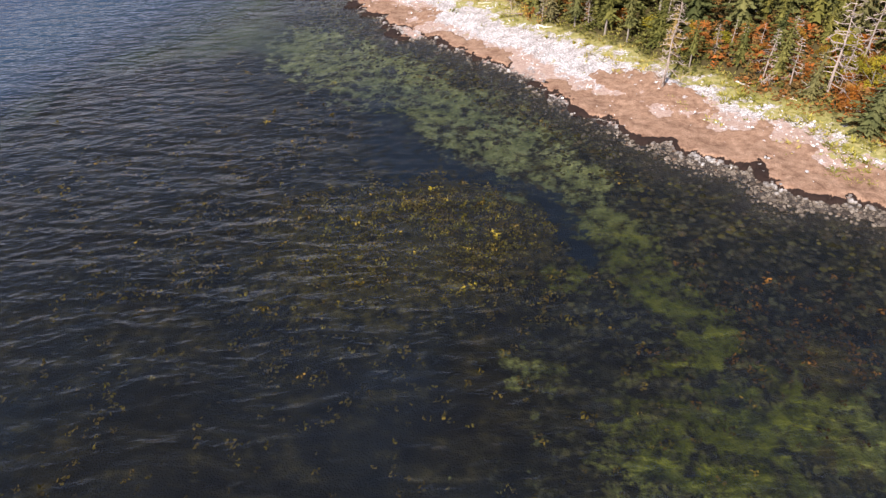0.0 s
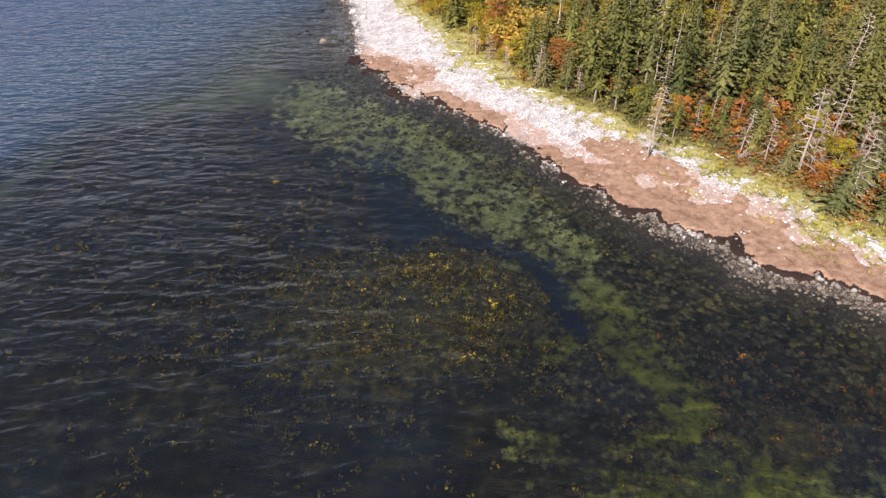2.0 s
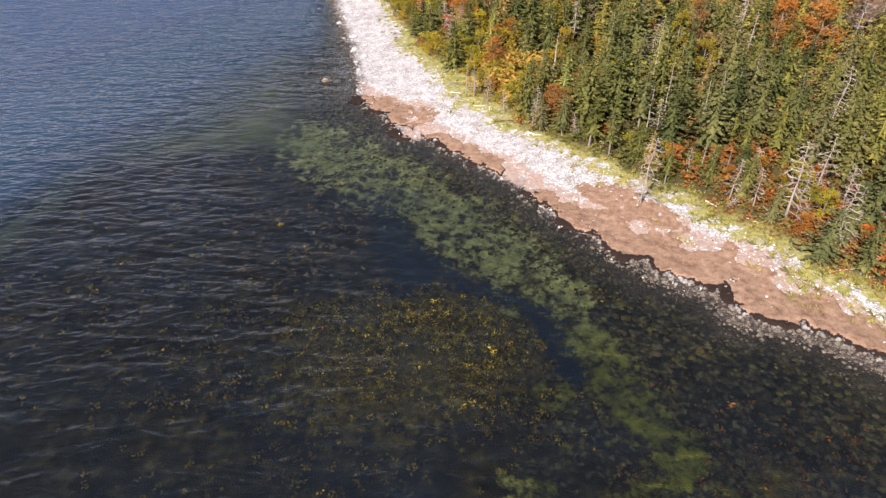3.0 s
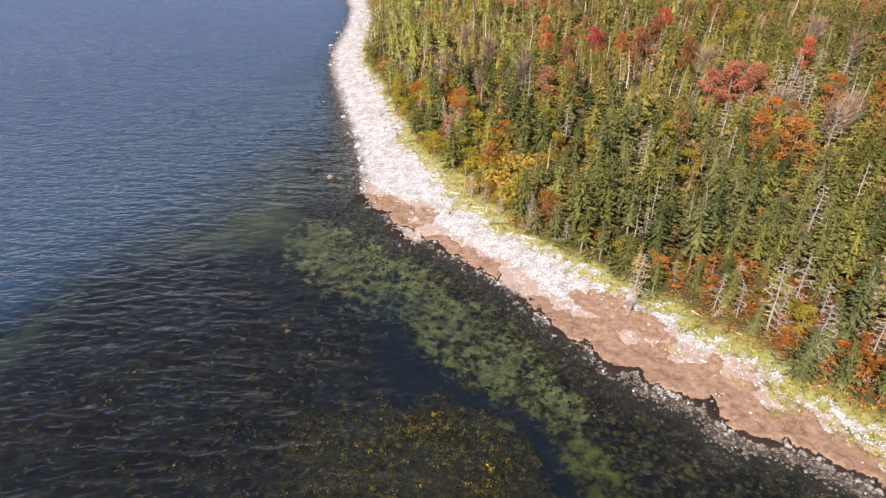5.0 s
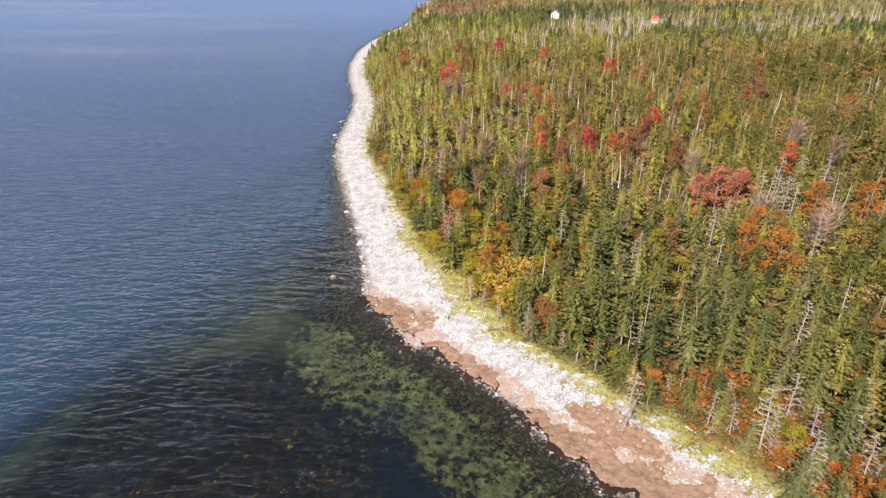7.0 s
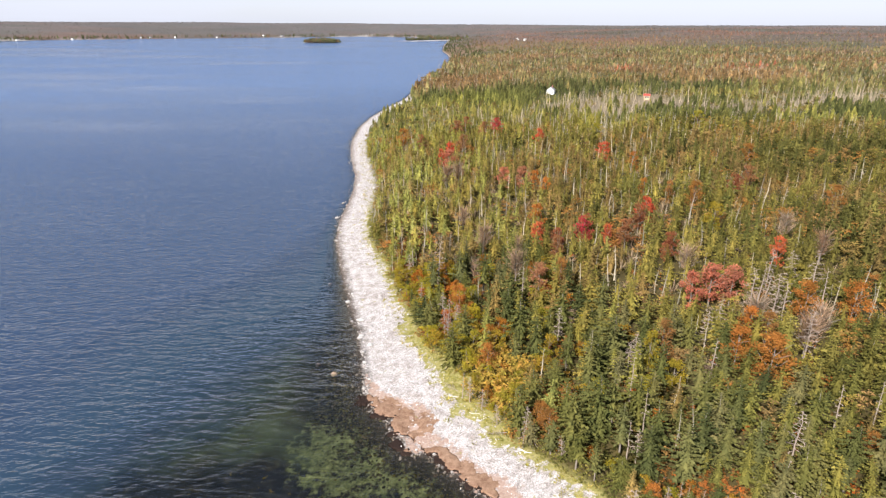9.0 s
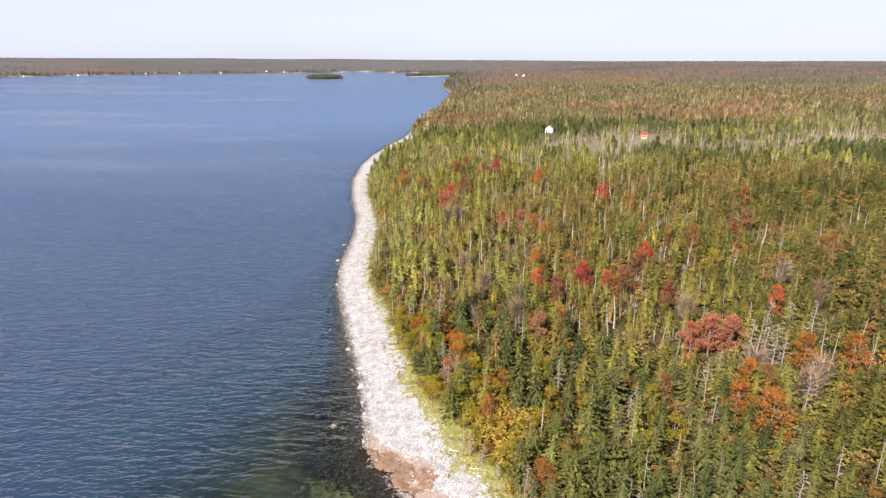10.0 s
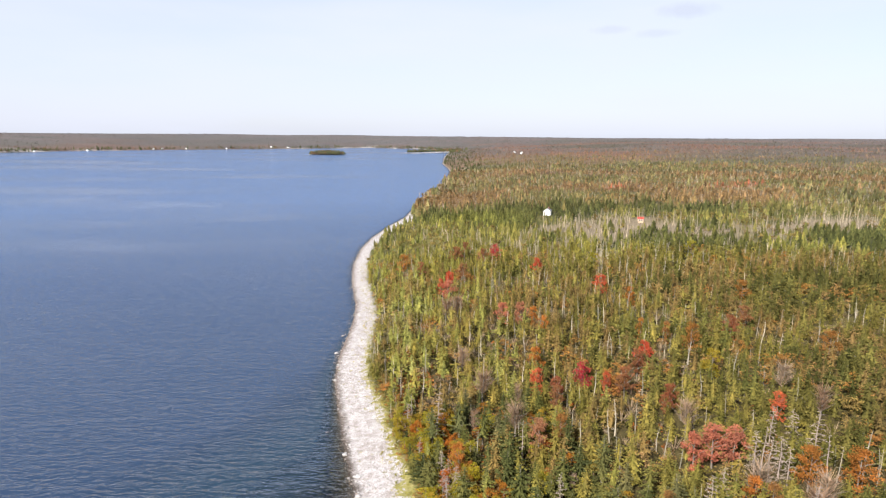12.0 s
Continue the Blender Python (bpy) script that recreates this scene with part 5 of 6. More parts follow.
for i in order:
    if len(near_spots) >= 300:
        break
    x, y = cand[i]
    gap = 3.7 if cd[i] > 5 else 3.0
    if ell(x, y, 12, 96, 7.5, 14, -0.25) > 0 and rng.random() < 0.93:
        continue
    if cd[i] < 4 and 50 < y < 66 and rng.random() < 0.6:
        continue
    if any((x - a) ** 2 + (y - b) ** 2 < gap * gap for a, b, *_ in near_spots) or any((x - a) ** 2 + (y - b) ** 2 < r * r for a, b, r in taken):
        continue
    edge = min(1.0, 0.62 + cd[i] / 14)
    tall = edge * rng.uniform(0.58, 1.28)
    if (cd[i] < 14 and x < 16 and rng.random() < (0.72 if x < 9 else 0.5)) or (x < 42 and y > 84 and rng.random() < 0.22):
        leafy_edge.append((x, y, rng.uniform(0.6, 1.1), rng.uniform(0.55, 0.95), int(rng.random() < 0.75)))
        taken.append((x, y, 1.9))
        continue
    if cd[i] > 3 and rng.random() < 0.17:
        mixed.append((x, y, tall * 0.72))
        taken.append((x, y, 1.7))
        continue
    near_spots.append((x, y, tall * rng.uniform(0.9, 1.25), tall * 0.84, int(rng.integers(0, 6))))
put_all(SPRUCE, near_spots, 5)
for x, y, wide, tall, which in leafy_edge:
    planted(SHRUB[which], False, x, y, wide, tall, (x * 5 + y) % 6.28)
for k, (x, y, t) in enumerate(mixed):
    key = ("orange", "bare", "yellow", "snag", "orange", "yellow", "bare", "snag", "yellow")[k % 9]
    if key == "bare" and y < 78:
        key = "orange"
    if key == "snag":
        planted(SNAG[1 + k % 2], False, x, y, t * 1.3, t * 1.3, x % 6.28)
    else:
        planted(MAPLES[key], False, x, y, t * 0.95, t * (0.72 if key != "bare" else 1.0), x % 6.28)
near_xy = np.array([(p[0], p[1]) for p in near_spots] + [(a, b) for a, b, _ in taken])


def build_undergrowth():
    """Low bushes and saplings that close the forest's edge."""
    bushes = [leafy_crown(770 + k, 5, 5, 2.2, 1.0, 6.0, 0.75) for k in range(4)]
    pts = rng.uniform((-45, 34), (120, 210), (52000, 2))
    x, y = pts[:, 0], pts[:, 1]
    s = inland(x, y)
    d = s - treeline(x, y)
    ok = (d > -0.7) & (d < 95) & (rng.random(len(x)) < 0.22 * sstep(60, 25, d) + 0.04 + 0.74 * sstep(15, 3, d))
    x, y, s, d = x[ok], y[ok], s[ok], d[ok]
    n = len(x)
    h = (0.07 + 0.13 * rng.random(n)) * (0.7 + 0.8 * sstep(-0.5, 3, d))
    u, w = fbm(x / 7, y / 7, 121, 3) + rng.normal(0, 0.08, n), rng.random((n, 1))
    rusty = (sstep(0.50, 0.62, u) + 0.9 * (ell(x, y, 44, 56, 16, 8, -0.8) > 0) * (rng.random(n) < 0.8))[:, None].clip(0, 1)
    green = np.array([0.10, 0.105, 0.030]) * (1 - w) + np.array([0.19, 0.165, 0.05]) * w
    rust = np.array([0.29, 0.085, 0.02]) * (1 - w) + np.array([0.20, 0.125, 0.05]) * w
    # shade under the trees, put into the bushes' green
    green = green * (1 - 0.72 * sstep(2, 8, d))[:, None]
    tint = green * (1 - rusty) + rust * rusty
    gold = 0.85 * sstep(-0.1, 0.2, ell(x, y, 12, 97, 8, 14, -0.25) + rng.normal(0, 0.15, n))[:, None]
    tint = tint * (1 - gold) + gold * (np.array([0.33, 0.27, 0.055]) * (1 - w) + np.array([0.37, 0.21, 0.05]) * w)
    h = h * (1 + 0.35 * gold[:, 0])
    pos = np.stack([x, y, height(x, y, s) - 0.15], 1)
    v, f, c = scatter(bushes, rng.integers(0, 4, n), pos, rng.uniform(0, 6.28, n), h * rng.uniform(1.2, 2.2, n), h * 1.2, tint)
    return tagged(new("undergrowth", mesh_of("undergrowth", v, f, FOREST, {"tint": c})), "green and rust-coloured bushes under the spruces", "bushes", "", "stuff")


build_undergrowth()


# ---------------------------------------------------------------- the mass of the forest
def star_tiers(tiers, points, spread, seed):
    """A very plain conifer 10 high: tiers of pointed boughs."""
    r = np.random.default_rng(seed)
    vs, fs = [], []
    for t in range(tiers):
        u = t / tiers
        z, reach = 10 * (0.16 + 0.80 * u), spread * (1 - u) ** 0.8 + 0.1
        peak = min(10.2, z + 10 * 0.95 / tiers + 0.8)
        a0 = r.uniform(0, 6.28)
        for p in range(points):
            a, da = a0 + 6.283 * p / points + r.uniform(-0.25, 0.25), 3.1416 / points
            reach_p = reach * r.uniform(0.75, 1.2)
            i = len(vs)
            tip = (reach_p * math.cos(a), reach_p * math.sin(a), z - 0.25 * reach_p)
            vs += [(0, 0, peak), (0.45 * reach_p * math.cos(a - da), 0.45 * reach_p * math.sin(a - da), z + 0.3), tip, (0.45 * reach_p * math.cos(a + da), 0.45 * reach_p * math.sin(a + da), z + 0.3)]
            fs += [(i, i + 1, i + 2), (i, i + 2, i + 3)]
    return np.array(vs, float), np.array(fs)


def thin_snag(seed, limbs=9):
    r = np.random.default_rng(seed)
    out = [tube([(0, 0, 0), (r.normal(0, 0.1), r.normal(0, 0.1), 5), (r.normal(0, 0.2), r.normal(0, 0.2), 10)], [0.12, 0.08, 0.02], 3)]
    for _ in range(limbs):
        h, a = r.uniform(1.5, 9.6), r.uniform(0, 6.28)
        d = np.array([math.cos(a), math.sin(a), r.uniform(-0.4, 0.3)]) * r.uniform(0.5, 1.3) * (1.15 - h / 12)
        out.append((np.array([(0, 0, h), (0.0, 0.0, h + 0.12), (d[0], d[1], h + d[2])]), np.array([(0, 1, 2)])))
    return join(out)


MID = [spruce_crown(700 + k, 17, 6, 6, 2.35 + 0.17 * k, 0.08 + 0.05 * (k % 3), 0.15, 0.90, True, 4) for k in range(6)]
MID += [spruce_crown(706 + k, 15, 5, 4, 2.3 + 0.17 * k, 0.08 + 0.05 * (k % 3), 0.15, 1.08, True, 3) for k in range(6)]
MID += [spruce_crown(712 + k, 11, 4, 3, 2.2 + 0.17 * k, 0.08 + 0.05 * (k % 3), 0.15, 1.3, True, 3) for k in range(6)]
STEM = [tube([(0, 0, -0.3), (0, 0, 9.0)], [0.11, 0.03], 3)]
LEAFY = [leafy_crown(720 + k, 15, 16, 2.7, 1.6, 7.8, 0.33) for k in range(4)]


def brush(seed, n=34):
    """Bare twigs fanning up from a bush 10 high."""
    r = np.random.default_rng(seed)
    vs, fs = [], []
    for _ in range(n):
        a, out, h = r.uniform(0, 6.28), 3.0 * r.random() ** 0.7, r.uniform(4, 10)
        d, e = np.array([math.cos(a), math.sin(a), 0]), np.array([-math.sin(a), math.cos(a), 0]) * r.uniform(0.05, 0.12)
        p = d * out * 0.25 + (0, 0, h * r.uniform(0.1, 0.45))
        i = len(vs)
        vs += [p - e, p + e, d * out + (0, 0, h)]
        fs.append((i, i + 1, i + 2))
    return np.array(vs), np.array(fs)


BRUSH = [brush(725 + k) for k in range(4)]
SNAGLETS = [thin_snag(730 + k, 17) for k in range(5)]
LOW = [star_tiers(5, 4, 1.45 + 0.15 * k, 740 + k) for k in range(4)]
LOWLEAF = [leafy_crown(750 + k, 5, 4, 1.9, 3.0, 8.0, 1.1) for k in range(3)]
TINY = [star_tiers(2, 3, 2.2, 760 + k) for k in range(3)] + [leafy_crown(765, 3, 3, 2.4, 2.5, 7.5, 1.6)]


def forest_points(r0, r1, spacing, seed, bearing=(-0.75, 0.75), power=1.0):
    """Jittered places in a sector round the camera's foot that stand behind the tree line."""
    r = np.random.default_rng(seed)
    n = int((bearing[1] - bearing[0]) * 0.5 * (r1 ** 2 - r0 ** 2) / spacing ** 2)
    d = np.sqrt(r.uniform(r0 ** 2, r1 ** 2, n)) if power == 1.0 else r0 + (r1 - r0) * r.random(n) ** power
    a = r.uniform(*bearing, n)
    x, y = 2 + d * np.sin(a), d * np.cos(a)
    s = inland(x, y)
    ok = s > treeline(x, y) + 0.8
    return x[ok], y[ok], s[ok], r


def thin_out(x, y, gap, cell):
    """Indices that keep at least gap between neighbours."""
    held, keep = {}, []
    for i, (a, b) in enumerate(zip(x.tolist(), y.tolist())):
        ci, cj = int(a // cell), int(b // cell)
        if all((a - p) ** 2 + (b - q) ** 2 >= gap * gap for u in (-1, 0, 1) for v in (-1, 0, 1) for p, q in held.get((ci + u, cj + v), ())):
            held.setdefault((ci, cj), []).append((a, b))
            keep.append(i)
    return np.array(keep)


def stuff(name, arrays, mat, label, category):
    v, f, c = arrays
    return tagged(new(name, mesh_of(name, v, f, mat, {"tint": c})), label, category, "", "stuff")


def plant_mid():
    x, y, s, r = forest_points(45, 340, 1.15, 800, (-0.3, 0.80))
    hit = np.full(len(x), True)
    box_near = (x < 90) & (y < 165)
    for i in np.nonzero(box_near)[0]:
        hit[i] = ((near_xy[:, 0] - x[i]) ** 2 + (near_xy[:, 1] - y[i]) ** 2).min() > 5.6
    for _, a, b, wide in AUTUMN:
        hit &= np.hypot(x - a, y - b + 0.5) > 0.85 * wide + 0.9
    x, y, s = x[hit], y[hit], s[hit]
    keep = thin_out(x, y, 2.2, 2.6)
    x, y, s = x[keep], y[keep], s[keep]
    n = len(x)
    z = height(x, y, s) - 0.1
    pos = np.stack([x, y, z], 1)
    rnd, rnd2 = r.random(n), r.random(n)
    patch = fbm(x / 22, y / 22, 47, 3)
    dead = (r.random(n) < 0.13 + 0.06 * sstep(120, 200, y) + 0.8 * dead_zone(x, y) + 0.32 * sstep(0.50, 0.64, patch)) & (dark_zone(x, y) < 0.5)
    leaf = ~dead & (r.random(n) < 0.05 + 0.40 * sstep(0.52, 0.62, fbm(x / 16, y / 16, 49, 3)))
    tall = (0.42 + 0.50 * r.random(n) * (0.6 + 0.8 * fbm(x / 9, y / 9, 45, 2))) * (0.8 + 0.2 * sstep(0, 15, s - treeline(x, y)))
    tall = np.where(leaf, tall * 0.80, tall)
    size = tall * r.uniform(1.1, 1.6, n)
    turn = r.uniform(0, 6.28, n)
    lean = r.normal(0, 0.035, (n, 2))
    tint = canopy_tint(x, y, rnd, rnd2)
    tint = tint * (1 + (r.random((n, 1)) - 0.49) * (0.5 + 0.32 * sstep(110, 220, np.hypot(x, y))[:, None])) * (np.array([0.98, 0.92, 0.88]) + (0.30 * sstep(95, 15, s) + 0.25 * sstep(34, 12, x) * sstep(45, 15, s) * sstep(70, 90, y))[:, None] * np.array([1.06, 1.0, 0.7]))
    pale = (0.45 * sstep(0.24, 0.42, tint[:, 0]))[:, None]
    tint = np.minimum(tint * (1 - pale) + pale * np.array([0.235, 0.21, 0.085]), 0.25)
    brown = (0.7 * (r.random(n) < 0.06 + 0.4 * sstep(0.48, 0.62, fbm(x / 24, y / 24, 65, 3))))[:, None]
    tint = tint * (1 - brown) + brown * np.array([0.225, 0.145, 0.062]) * r.uniform(0.7, 1.2, (n, 1))
    hue = np.clip(fbm(x / 13, y / 13, 63, 3) * 2.1 - 0.46 + r.normal(0, 0.10, n), 0, 1)
    autumn = np.stack([np.interp(hue, [0, 0.25, 0.45, 0.6, 0.85, 1.15], q) for q in ((0.20, 0.25, 0.26, 0.33, 0.40, 0.38), (0.175, 0.20, 0.165, 0.19, 0.17, 0.10), (0.04, 0.045, 0.07, 0.11, 0.045, 0.05))], 1)
    autumn = (autumn * 0.62 + np.array([0.20, 0.165, 0.045]) * 0.38) * r.uniform(0.7, 1.15, (n, 1))
    grey = np.array([0.32, 0.285, 0.24]) * r.uniform(0.7, 1.25, (n, 1))
    live = ~dead & ~leaf
    k = np.nonzero(live)[0]
    far_off = np.hypot(x, y)
    stuff("spruce_forest", scatter(MID, (r.integers(0, 6, n) + 6 * (far_off > 160) + 6 * (far_off > 240))[k], pos[k], turn[k], size[k], tall[k], tint[k], lean[k]), FOREST, "olive-green spruce forest seen from above", "forest")
    k = np.nonzero(live & (r.random(n) < 0.45))[0]
    stuff("forest_trunks", scatter(STEM, np.zeros(len(k), int), pos[k], turn[k], size[k] * 1.1, tall[k], grey[k] * 0.75, lean[k]), FOREST, "pale grey trunks between the spruces", "trunks")
    k = np.nonzero(leaf)[0]
    stuff("autumn_undergrowth", scatter(LEAFY, r.integers(0, 4, n)[k], pos[k], turn[k], size[k] * 1.1, tall[k], autumn[k], lean[k]), FOREST, "orange, red and brown young trees among spruce", "forest")
    twiggy = dead & (s > treeline(x, y) + 7) & (r.random(n) < 0.5 * sstep(0.50, 0.62, patch) + 0.15)
    k = np.nonzero(twiggy)[0]
    stuff("bare_brush", scatter(BRUSH, r.integers(0, 4, n)[k], pos[k], turn[k], size[k], tall[k] * 0.42, grey[k] * np.array([0.82, 0.68, 0.58]), lean[k]), FOREST, "grey leafless brush between the spruces", "bushes")
    k = np.nonzero(dead & ~twiggy)[0]
    stuff("dead_forest", scatter(SNAGLETS, r.integers(0, 5, n)[k], pos[k], turn[k], size[k] * 1.2, tall[k] * 1.02, grey[k] * 1.1, lean[k] * 1.5), FOREST, "grey dead spruces standing in the forest", "dead trees")


plant_mid()


def plant_far():
    x, y, s, r = forest_points(340, 1250, 3.4, 810, (-0.12, 0.76), 1.55)
    keep = thin_out(x, y, 2.6, 2.6)
    x, y, s = x[keep], y[keep], s[keep]
    clear_round = np.minimum(np.hypot(x - HOUSE[0], y - HOUSE[1] + 6), np.hypot(x - SHED[0], y - SHED[1] + 4))
    ok = clear_round > 6.5
    x, y, s = x[ok], y[ok], s[ok]
    n = len(x)
    front = np.maximum((np.abs(x - HOUSE[0] * y / HOUSE[1]) < 9) & (y < HOUSE[1]) & (y > HOUSE[1] - 60), (np.abs(x - SHED[0] * y / SHED[1]) < 6) & (y < SHED[1]) & (y > SHED[1] - 50))
    pos = np.stack([x, y, height(x, y, s) - 0.2], 1)
    rnd, rnd2 = r.random(n), r.random(n)
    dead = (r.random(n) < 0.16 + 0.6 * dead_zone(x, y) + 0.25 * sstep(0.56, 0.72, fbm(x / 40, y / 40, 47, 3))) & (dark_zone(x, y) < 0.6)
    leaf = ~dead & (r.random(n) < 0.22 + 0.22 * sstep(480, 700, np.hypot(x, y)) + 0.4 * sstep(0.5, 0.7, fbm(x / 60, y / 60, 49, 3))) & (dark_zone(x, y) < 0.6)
    grow = 1 + 0.35 * sstep(500, 1250, np.hypot(x, y))
    tall = (0.28 + 0.60 * r.random(n) ** 2.1) * np.where(leaf, 0.85, 1.0) * np.where(front, 0.6, 1.0) * (1 + 0.6 * sstep(50, 10, s) * sstep(500, 580, y))
    size = tall * r.uniform(1.3, 2.0, n) * grow
    turn, lean = r.uniform(0, 6.28, n), r.normal(0, 0.03, (n, 2))
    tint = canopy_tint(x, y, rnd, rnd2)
    tint = tint * r.uniform(0.6, 1.4, (n, 1))
    warm = np.array([0.22, 0.135, 0.06]) * r.uniform(0.55, 1.25, (n, 1))
    grey = np.array([0.32, 0.285, 0.24]) * r.uniform(0.7, 1.25, (n, 1))
    k = np.nonzero(~dead & ~leaf)[0]
    stuff("spruce_forest", scatter(LOW, r.integers(0, 4, n)[k], pos[k], turn[k], size[k], tall[k], tint[k], lean[k]), FOREST, "olive and brown mixed forest on the plateau", "forest")
    k = np.nonzero(leaf)[0]
    stuff("autumn_forest", scatter(LOWLEAF, r.integers(0, 3, n)[k], pos[k], turn[k], size[k] * 1.1, tall[k], 0.5 * tint[k] + 0.5 * warm[k], lean[k]), FOREST, "rust-brown autumn trees in the distant forest", "forest")
    k = np.nonzero(dead)[0]
    stuff("dead_forest", scatter(SNAGLETS, r.integers(0, 5, n)[k], pos[k], turn[k], size[k] * 1.55, np.maximum(tall[k], 0.36) * (0.92 + 0.3 * dead_zone(x, y)[k]), grey[k] * np.array([1.04, 0.98, 0.93]), lean[k] * 2), FOREST, "stand of grey storm-killed spruces", "dead trees")
    # the plateau and hills out to the skyline
    x, y, s, r = forest_points(1250, 4750, 29, 820, (-0.80, 0.78), 1.5)
    n = len(x)
    pos = np.stack([x, y, height(x, y, s) - 0.5], 1)
    rnd, rnd2 = r.random(n), r.random(n)
    grow = 1 + 1.1 * sstep(1200, 4000, np.hypot(x, y))
    size = r.uniform(0.6, 1.5, n) * grow
    tall = r.uniform(0.35, 1.0, n) * (1 - 0.5 * sstep(2000, 3600, np.hypot(x, y)))
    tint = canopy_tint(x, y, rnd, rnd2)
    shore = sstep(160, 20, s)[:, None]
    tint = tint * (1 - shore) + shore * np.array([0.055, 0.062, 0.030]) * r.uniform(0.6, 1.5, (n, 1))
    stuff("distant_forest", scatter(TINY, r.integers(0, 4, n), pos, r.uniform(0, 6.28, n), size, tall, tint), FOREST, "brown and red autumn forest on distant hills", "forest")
    # the far waterside, the islet and the spit
    r = np.random.default_rng(830)
    n = 2300
    t = r.random(n)
    pts = np.array(FAR_COAST[3:13], float)
    leg = t * (len(pts) - 1)
    i = leg.astype(int)
    p = pts[i] + (pts[i + 1] - pts[i]) * (leg - i)[:, None] + r.normal(0, 28, (n, 2))
    q = np.stack([-420 + 76 * r.uniform(-1, 1, 420), 2385 + 34 * r.uniform(-1, 1, 420)], 1)
    q = q[np.hypot((q[:, 0] + 420) / 74, (q[:, 1] - 2385) / 34) < 1]
    w = np.array(SPIT)[1] + (np.array(SPIT)[3] - np.array(SPIT)[1]) * r.random((260, 1)) + r.normal(0, 5, (260, 2))
    p = np.vstack([p, q, w])
    z = height(p[:, 0], p[:, 1])
    ok = z > 0.9
    p, z = p[ok], z[ok]
    n = len(p)
    tint = np.where(r.random((n, 1)) < 0.8, np.array([0.075, 0.080, 0.042]), np.array([0.15, 0.09, 0.06])) * r.uniform(0.6, 1.5, (n, 1))
    tall = r.uniform(0.8, 1.5, n)
    stuff("waterside_forest", scatter(LOW, r.integers(0, 4, n), np.stack([p[:, 0], p[:, 1], z - 0.3], 1), r.uniform(0, 6.28, n), tall * 1.7, tall, tint), FOREST, "dark conifers along the far shore and islet", "forest")


HOUSE, SHED = (88.0, 484.0), (142.0, 425.0)
plant_far()


# ---------------------------------------------------------------- houses
def slab(a, b, c, d, thick):
    """A flat board from four corners, thickened along its normal."""
    a, b, c, d = (np.array(p, float) for p in (a, b, c, d))
    n = np.cross(b - a, d - a)
    n = n / np.linalg.norm(n) * thick
    v = np.array([a, b, c, d, a + n, b + n, c + n, d + n])
    return v, np.array([(3, 2, 1, 0), (4, 5, 6, 7), (0, 1, 5, 4), (1, 2, 6, 5), (2, 3, 7, 6), (3, 0, 4, 7)])


def make_house(name, wide, deep, eave, ridge, wall, roof, label, turn, x, y, panes=3, chimney=True, detail=True):
    """A gabled house whose gable end faces south."""
    root = new(name)
    w, d = wide / 2, deep / 2
    v = [(-w, -d, -1), (w, -d, -1), (w, -d, eave), (0, -d, ridge), (-w, -d, eave), (-w, d, -1), (w, d, -1), (w, d, eave), (0, d, ridge), (-w, d, eave)]
    f = [(0, 1, 2, 4), (4, 2, 3, 3), (6, 5, 9, 7), (7, 9, 8, 8), (1, 6, 7, 2), (5, 0, 4, 9)]
    me = bpy.data.meshes.new("wall")
    me.from_pydata(v, [], [tuple(dict.fromkeys(q)) for q in f])
    me.materials.append(wall)
    child("wall", me, root)
    rise = (ridge - eave) / w
    over = 0.35
    left = slab((-w - over, -d - over, eave - over * rise), (0, -d - over, ridge + 0.02), (0, d + over, ridge + 0.02), (-w - over, d + over, eave - over * rise), -0.14)
    right = slab((0, -d - over, ridge + 0.02), (w + over, -d - over, eave - over * rise), (w + over, d + over, eave - over * rise), (0, d + over, ridge + 0.02), -0.14)
    for q in (left, right):
        q[0][4:, 2] = q[0][:4, 2] + 0.16
        q[0][4:, :2] = q[0][:4, :2]
        child("roof_slope", mesh_of("roof_slope", *q, roof), root)
    if detail:
        for k in range(panes):
            cx = -w + wide * (k + 0.5) / panes
            if k == panes // 2:
                door = child("door", mesh_of("door", *box(cx - 0.5, -d - 0.06, -0.2, cx + 0.5, -d - 0.01, 2.0), TRIM), root)
                continue
            win = child("window", mesh_of("window", *box(cx - 0.5, -d - 0.06, 0.9, cx + 0.5, -d - 0.01, 2.1), TRIM), root)
            child("pane", mesh_of("pane", *box(cx - 0.42, -d - 0.09, 0.98, cx + 0.42, -d - 0.062, 2.02), GLASS), win)
        win = child("window", mesh_of("window", *box(-0.45, -d - 0.06, eave + 0.2, 0.45, -d - 0.01, eave + 1.2), TRIM), root)
        child("pane", mesh_of("pane", *box(-0.37, -d - 0.09, eave + 0.28, 0.37, -d - 0.062, eave + 1.12), GLASS), win)
        for k in range(2):
            cy = -d + deep * (0.3 + 0.4 * k)
            win = child("window", mesh_of("window", *box(-w - 0.06, cy - 0.5, 0.9, -w - 0.01, cy + 0.5, 2.1), TRIM), root)
            child("pane", mesh_of("pane", *box(-w - 0.09, cy - 0.42, 0.98, -w - 0.062, cy + 0.42, 2.02), GLASS), win)
    if chimney:
        child("chimney", mesh_of("chimney", *box(0.5, 0.8, eave, 1.1, 1.4, ridge + 0.8), BRICK), root)
    root.matrix_basis = Matrix.Translation((x, y, ground_at(x, y) + 0.3)) @ Matrix.Rotation(turn, 4, "Z")
    return tagged(root, label, "house")


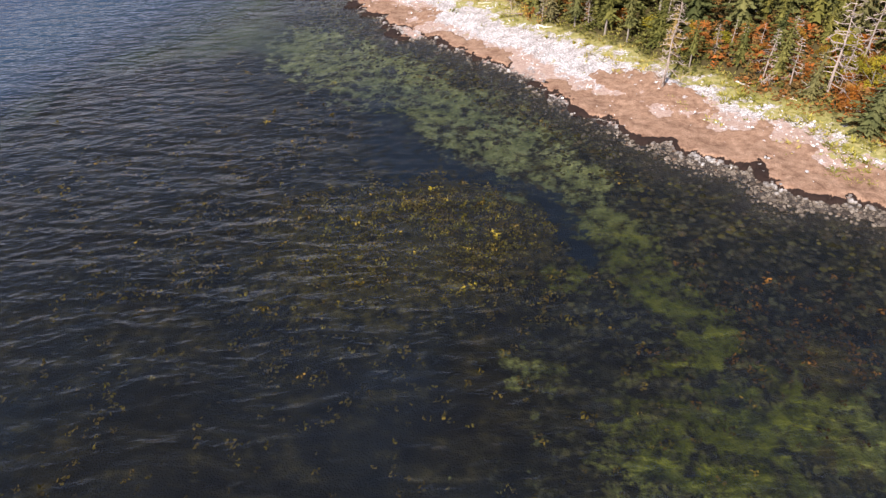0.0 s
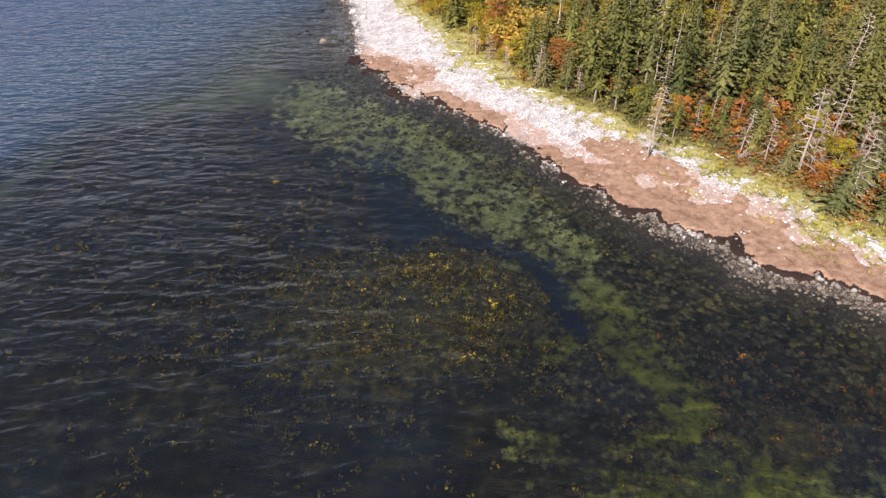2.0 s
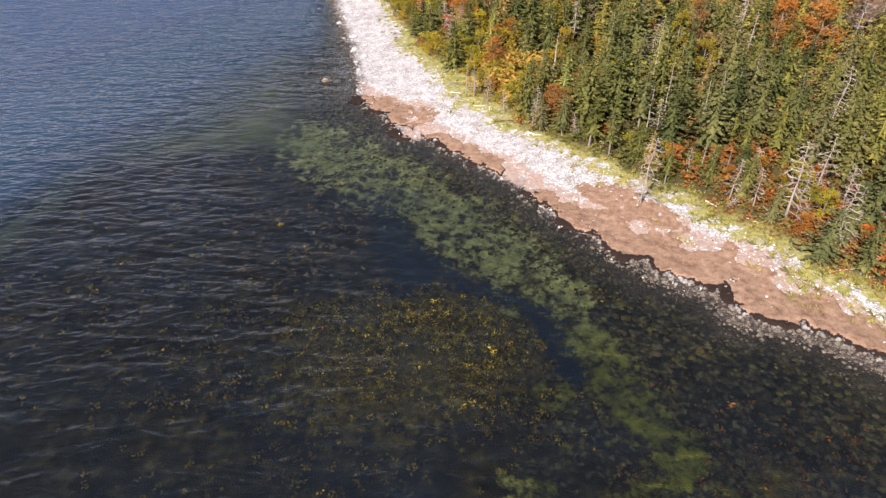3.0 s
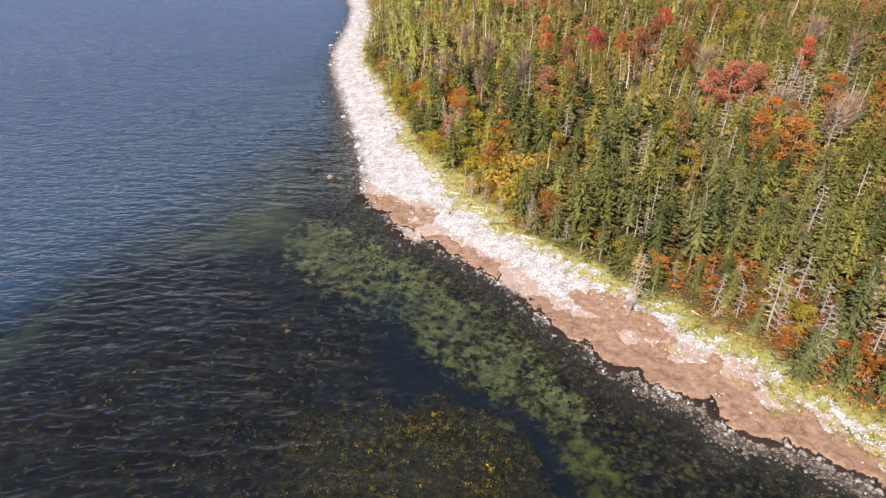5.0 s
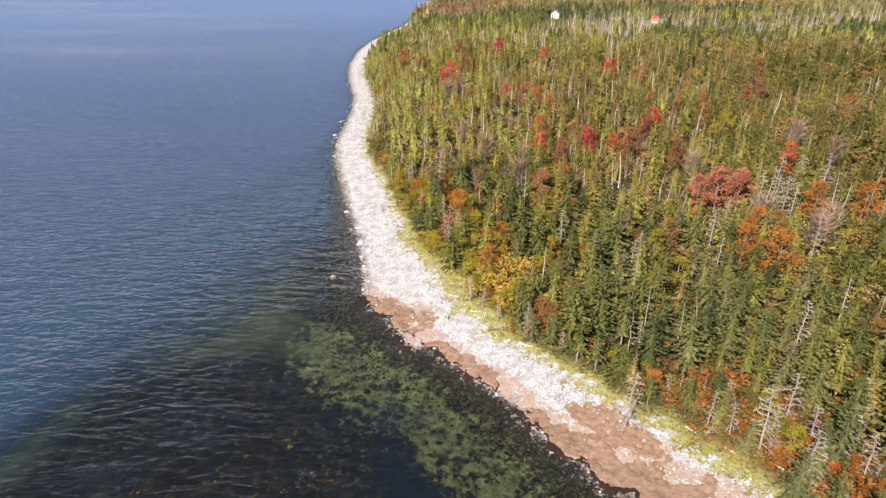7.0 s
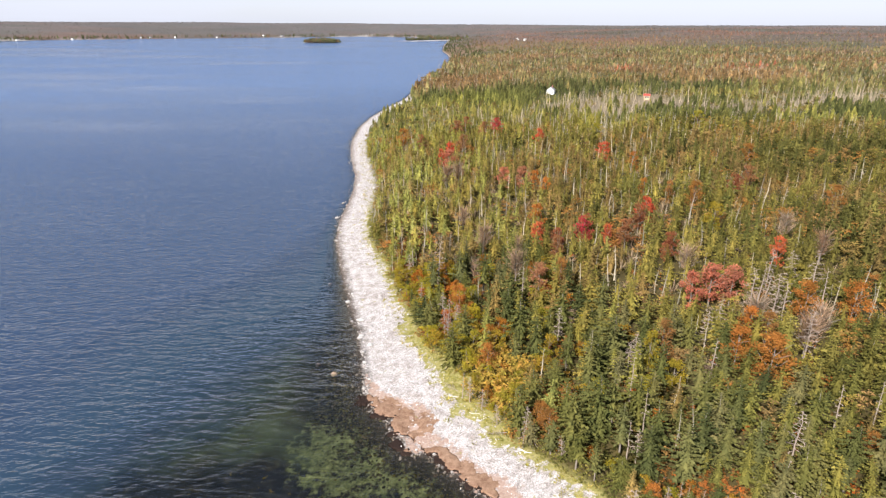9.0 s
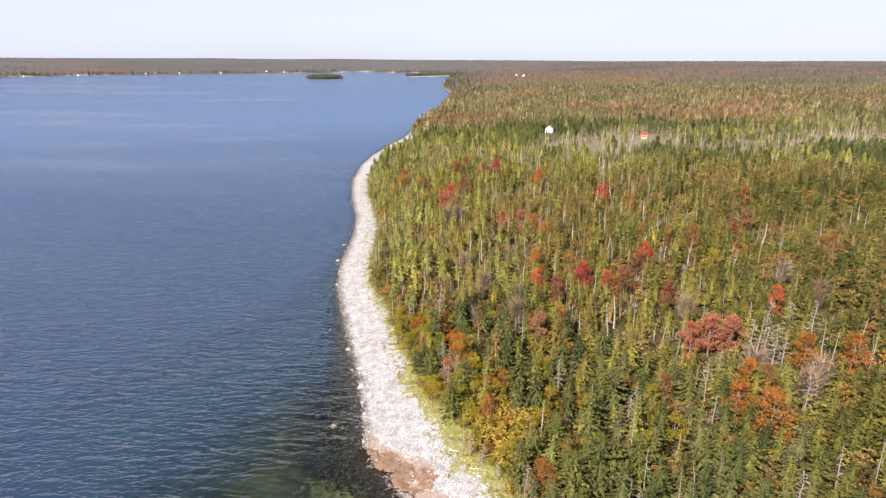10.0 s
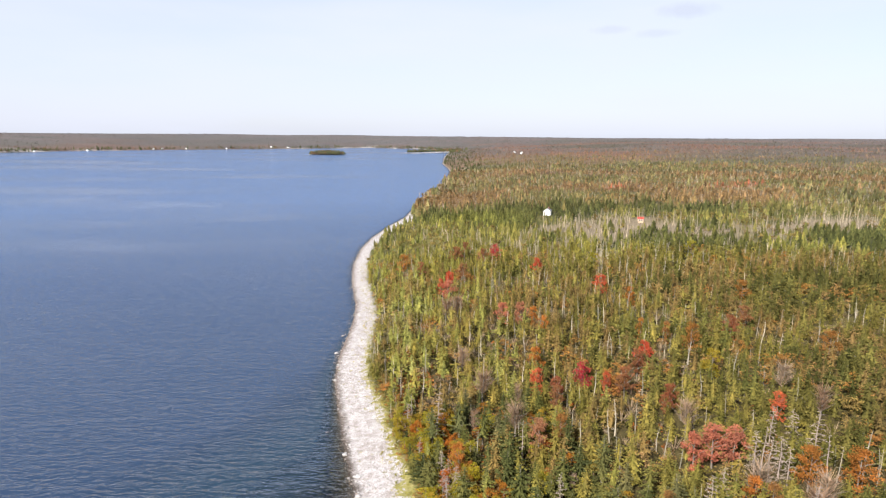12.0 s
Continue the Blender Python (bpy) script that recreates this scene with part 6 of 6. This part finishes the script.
make_house("cottage", 5.4, 7.2, 2.8, 5.1, WHITE, SHINGLE, "white gabled cottage in a forest clearing", radians(-18), *HOUSE)
make_house("cabin", 3.0, 3.6, 2.6, 3.4, TIMBER, REDROOF, "small timber cabin with a red roof", radians(72), *SHED, 3, False)
for k, (x, y) in enumerate(((-878, 3330), (-800, 3375), (-1388, 2760), (-1612, 2520), (-1310, 2905), (-1282, 2935), (-1198, 3010), (-1500, 2705), (-1050, 3130))):
    make_house("house", 13 if k < 2 else 7, 9, 3.0, 5.2, WHITE, SHINGLE, "white house on the far wooded shore", radians(20 * (k % 5) - 40), x, y, 3, False, False)


for x, y in ((253, 2059), (266, 1976)):
    make_house("house", 7, 6, 4.0, 6.0, WHITE, SHINGLE, "white house in the distant inland forest", radians(15), x, y, 3, False, False)


# ---------------------------------------------------------------- driftwood
def driftwood(x0, y0, x1, y1, radius, seed):
    r = np.random.default_rng(seed)
    root = new("driftwood_log")
    pts = []
    for k in range(6):
        t = k / 5
        x, y = x0 + (x1 - x0) * t + r.normal(0, 0.06), y0 + (y1 - y0) * t + r.normal(0, 0.06)
        pts.append((x - x0, y - y0, ground_at(x, y) + radius * 0.7))
    child("log", mesh_of("log", *tube(pts, [radius * (1 - 0.6 * k / 5) for k in range(6)], 7), DRIFT, None, True), root)
    k = pts[3]
    child("branch_stub", mesh_of("branch_stub", *tube([k, (k[0] + r.normal(0, 0.4), k[1] + r.normal(0, 0.4), k[2] + 0.5)], [radius * 0.35, radius * 0.1], 5), DRIFT), root)
    root.location = (x0, y0, 0)
    return tagged(root, "bleached driftwood log lying on the upper beach", "log", "driftwood on the beach")


for k, (x, y, a, length) in enumerate(((41.8, 48.6, 0.05, 3.6), (40.9, 55.4, -0.95, 3.6), (14.4, 80.6, -0.5, 2.2), (7.2, 90.2, -0.3, 1.8), (33.2, 61.6, -0.9, 1.4), (28.0, 66.6, -0.6, 1.2),
                                       (-6.0, 128, 1.2, 2.6), (-8.5, 140, 0.9, 3.0), (-14.6, 166, 1.3, 3.0), (36.6, 58.0, -0.8, 1.4), (3.8, 95.2, -0.4, 1.8))):
    driftwood(x, y, x + length * math.cos(a), y + length * math.sin(a), 0.07 + 0.02 * (k % 3), 900 + k)
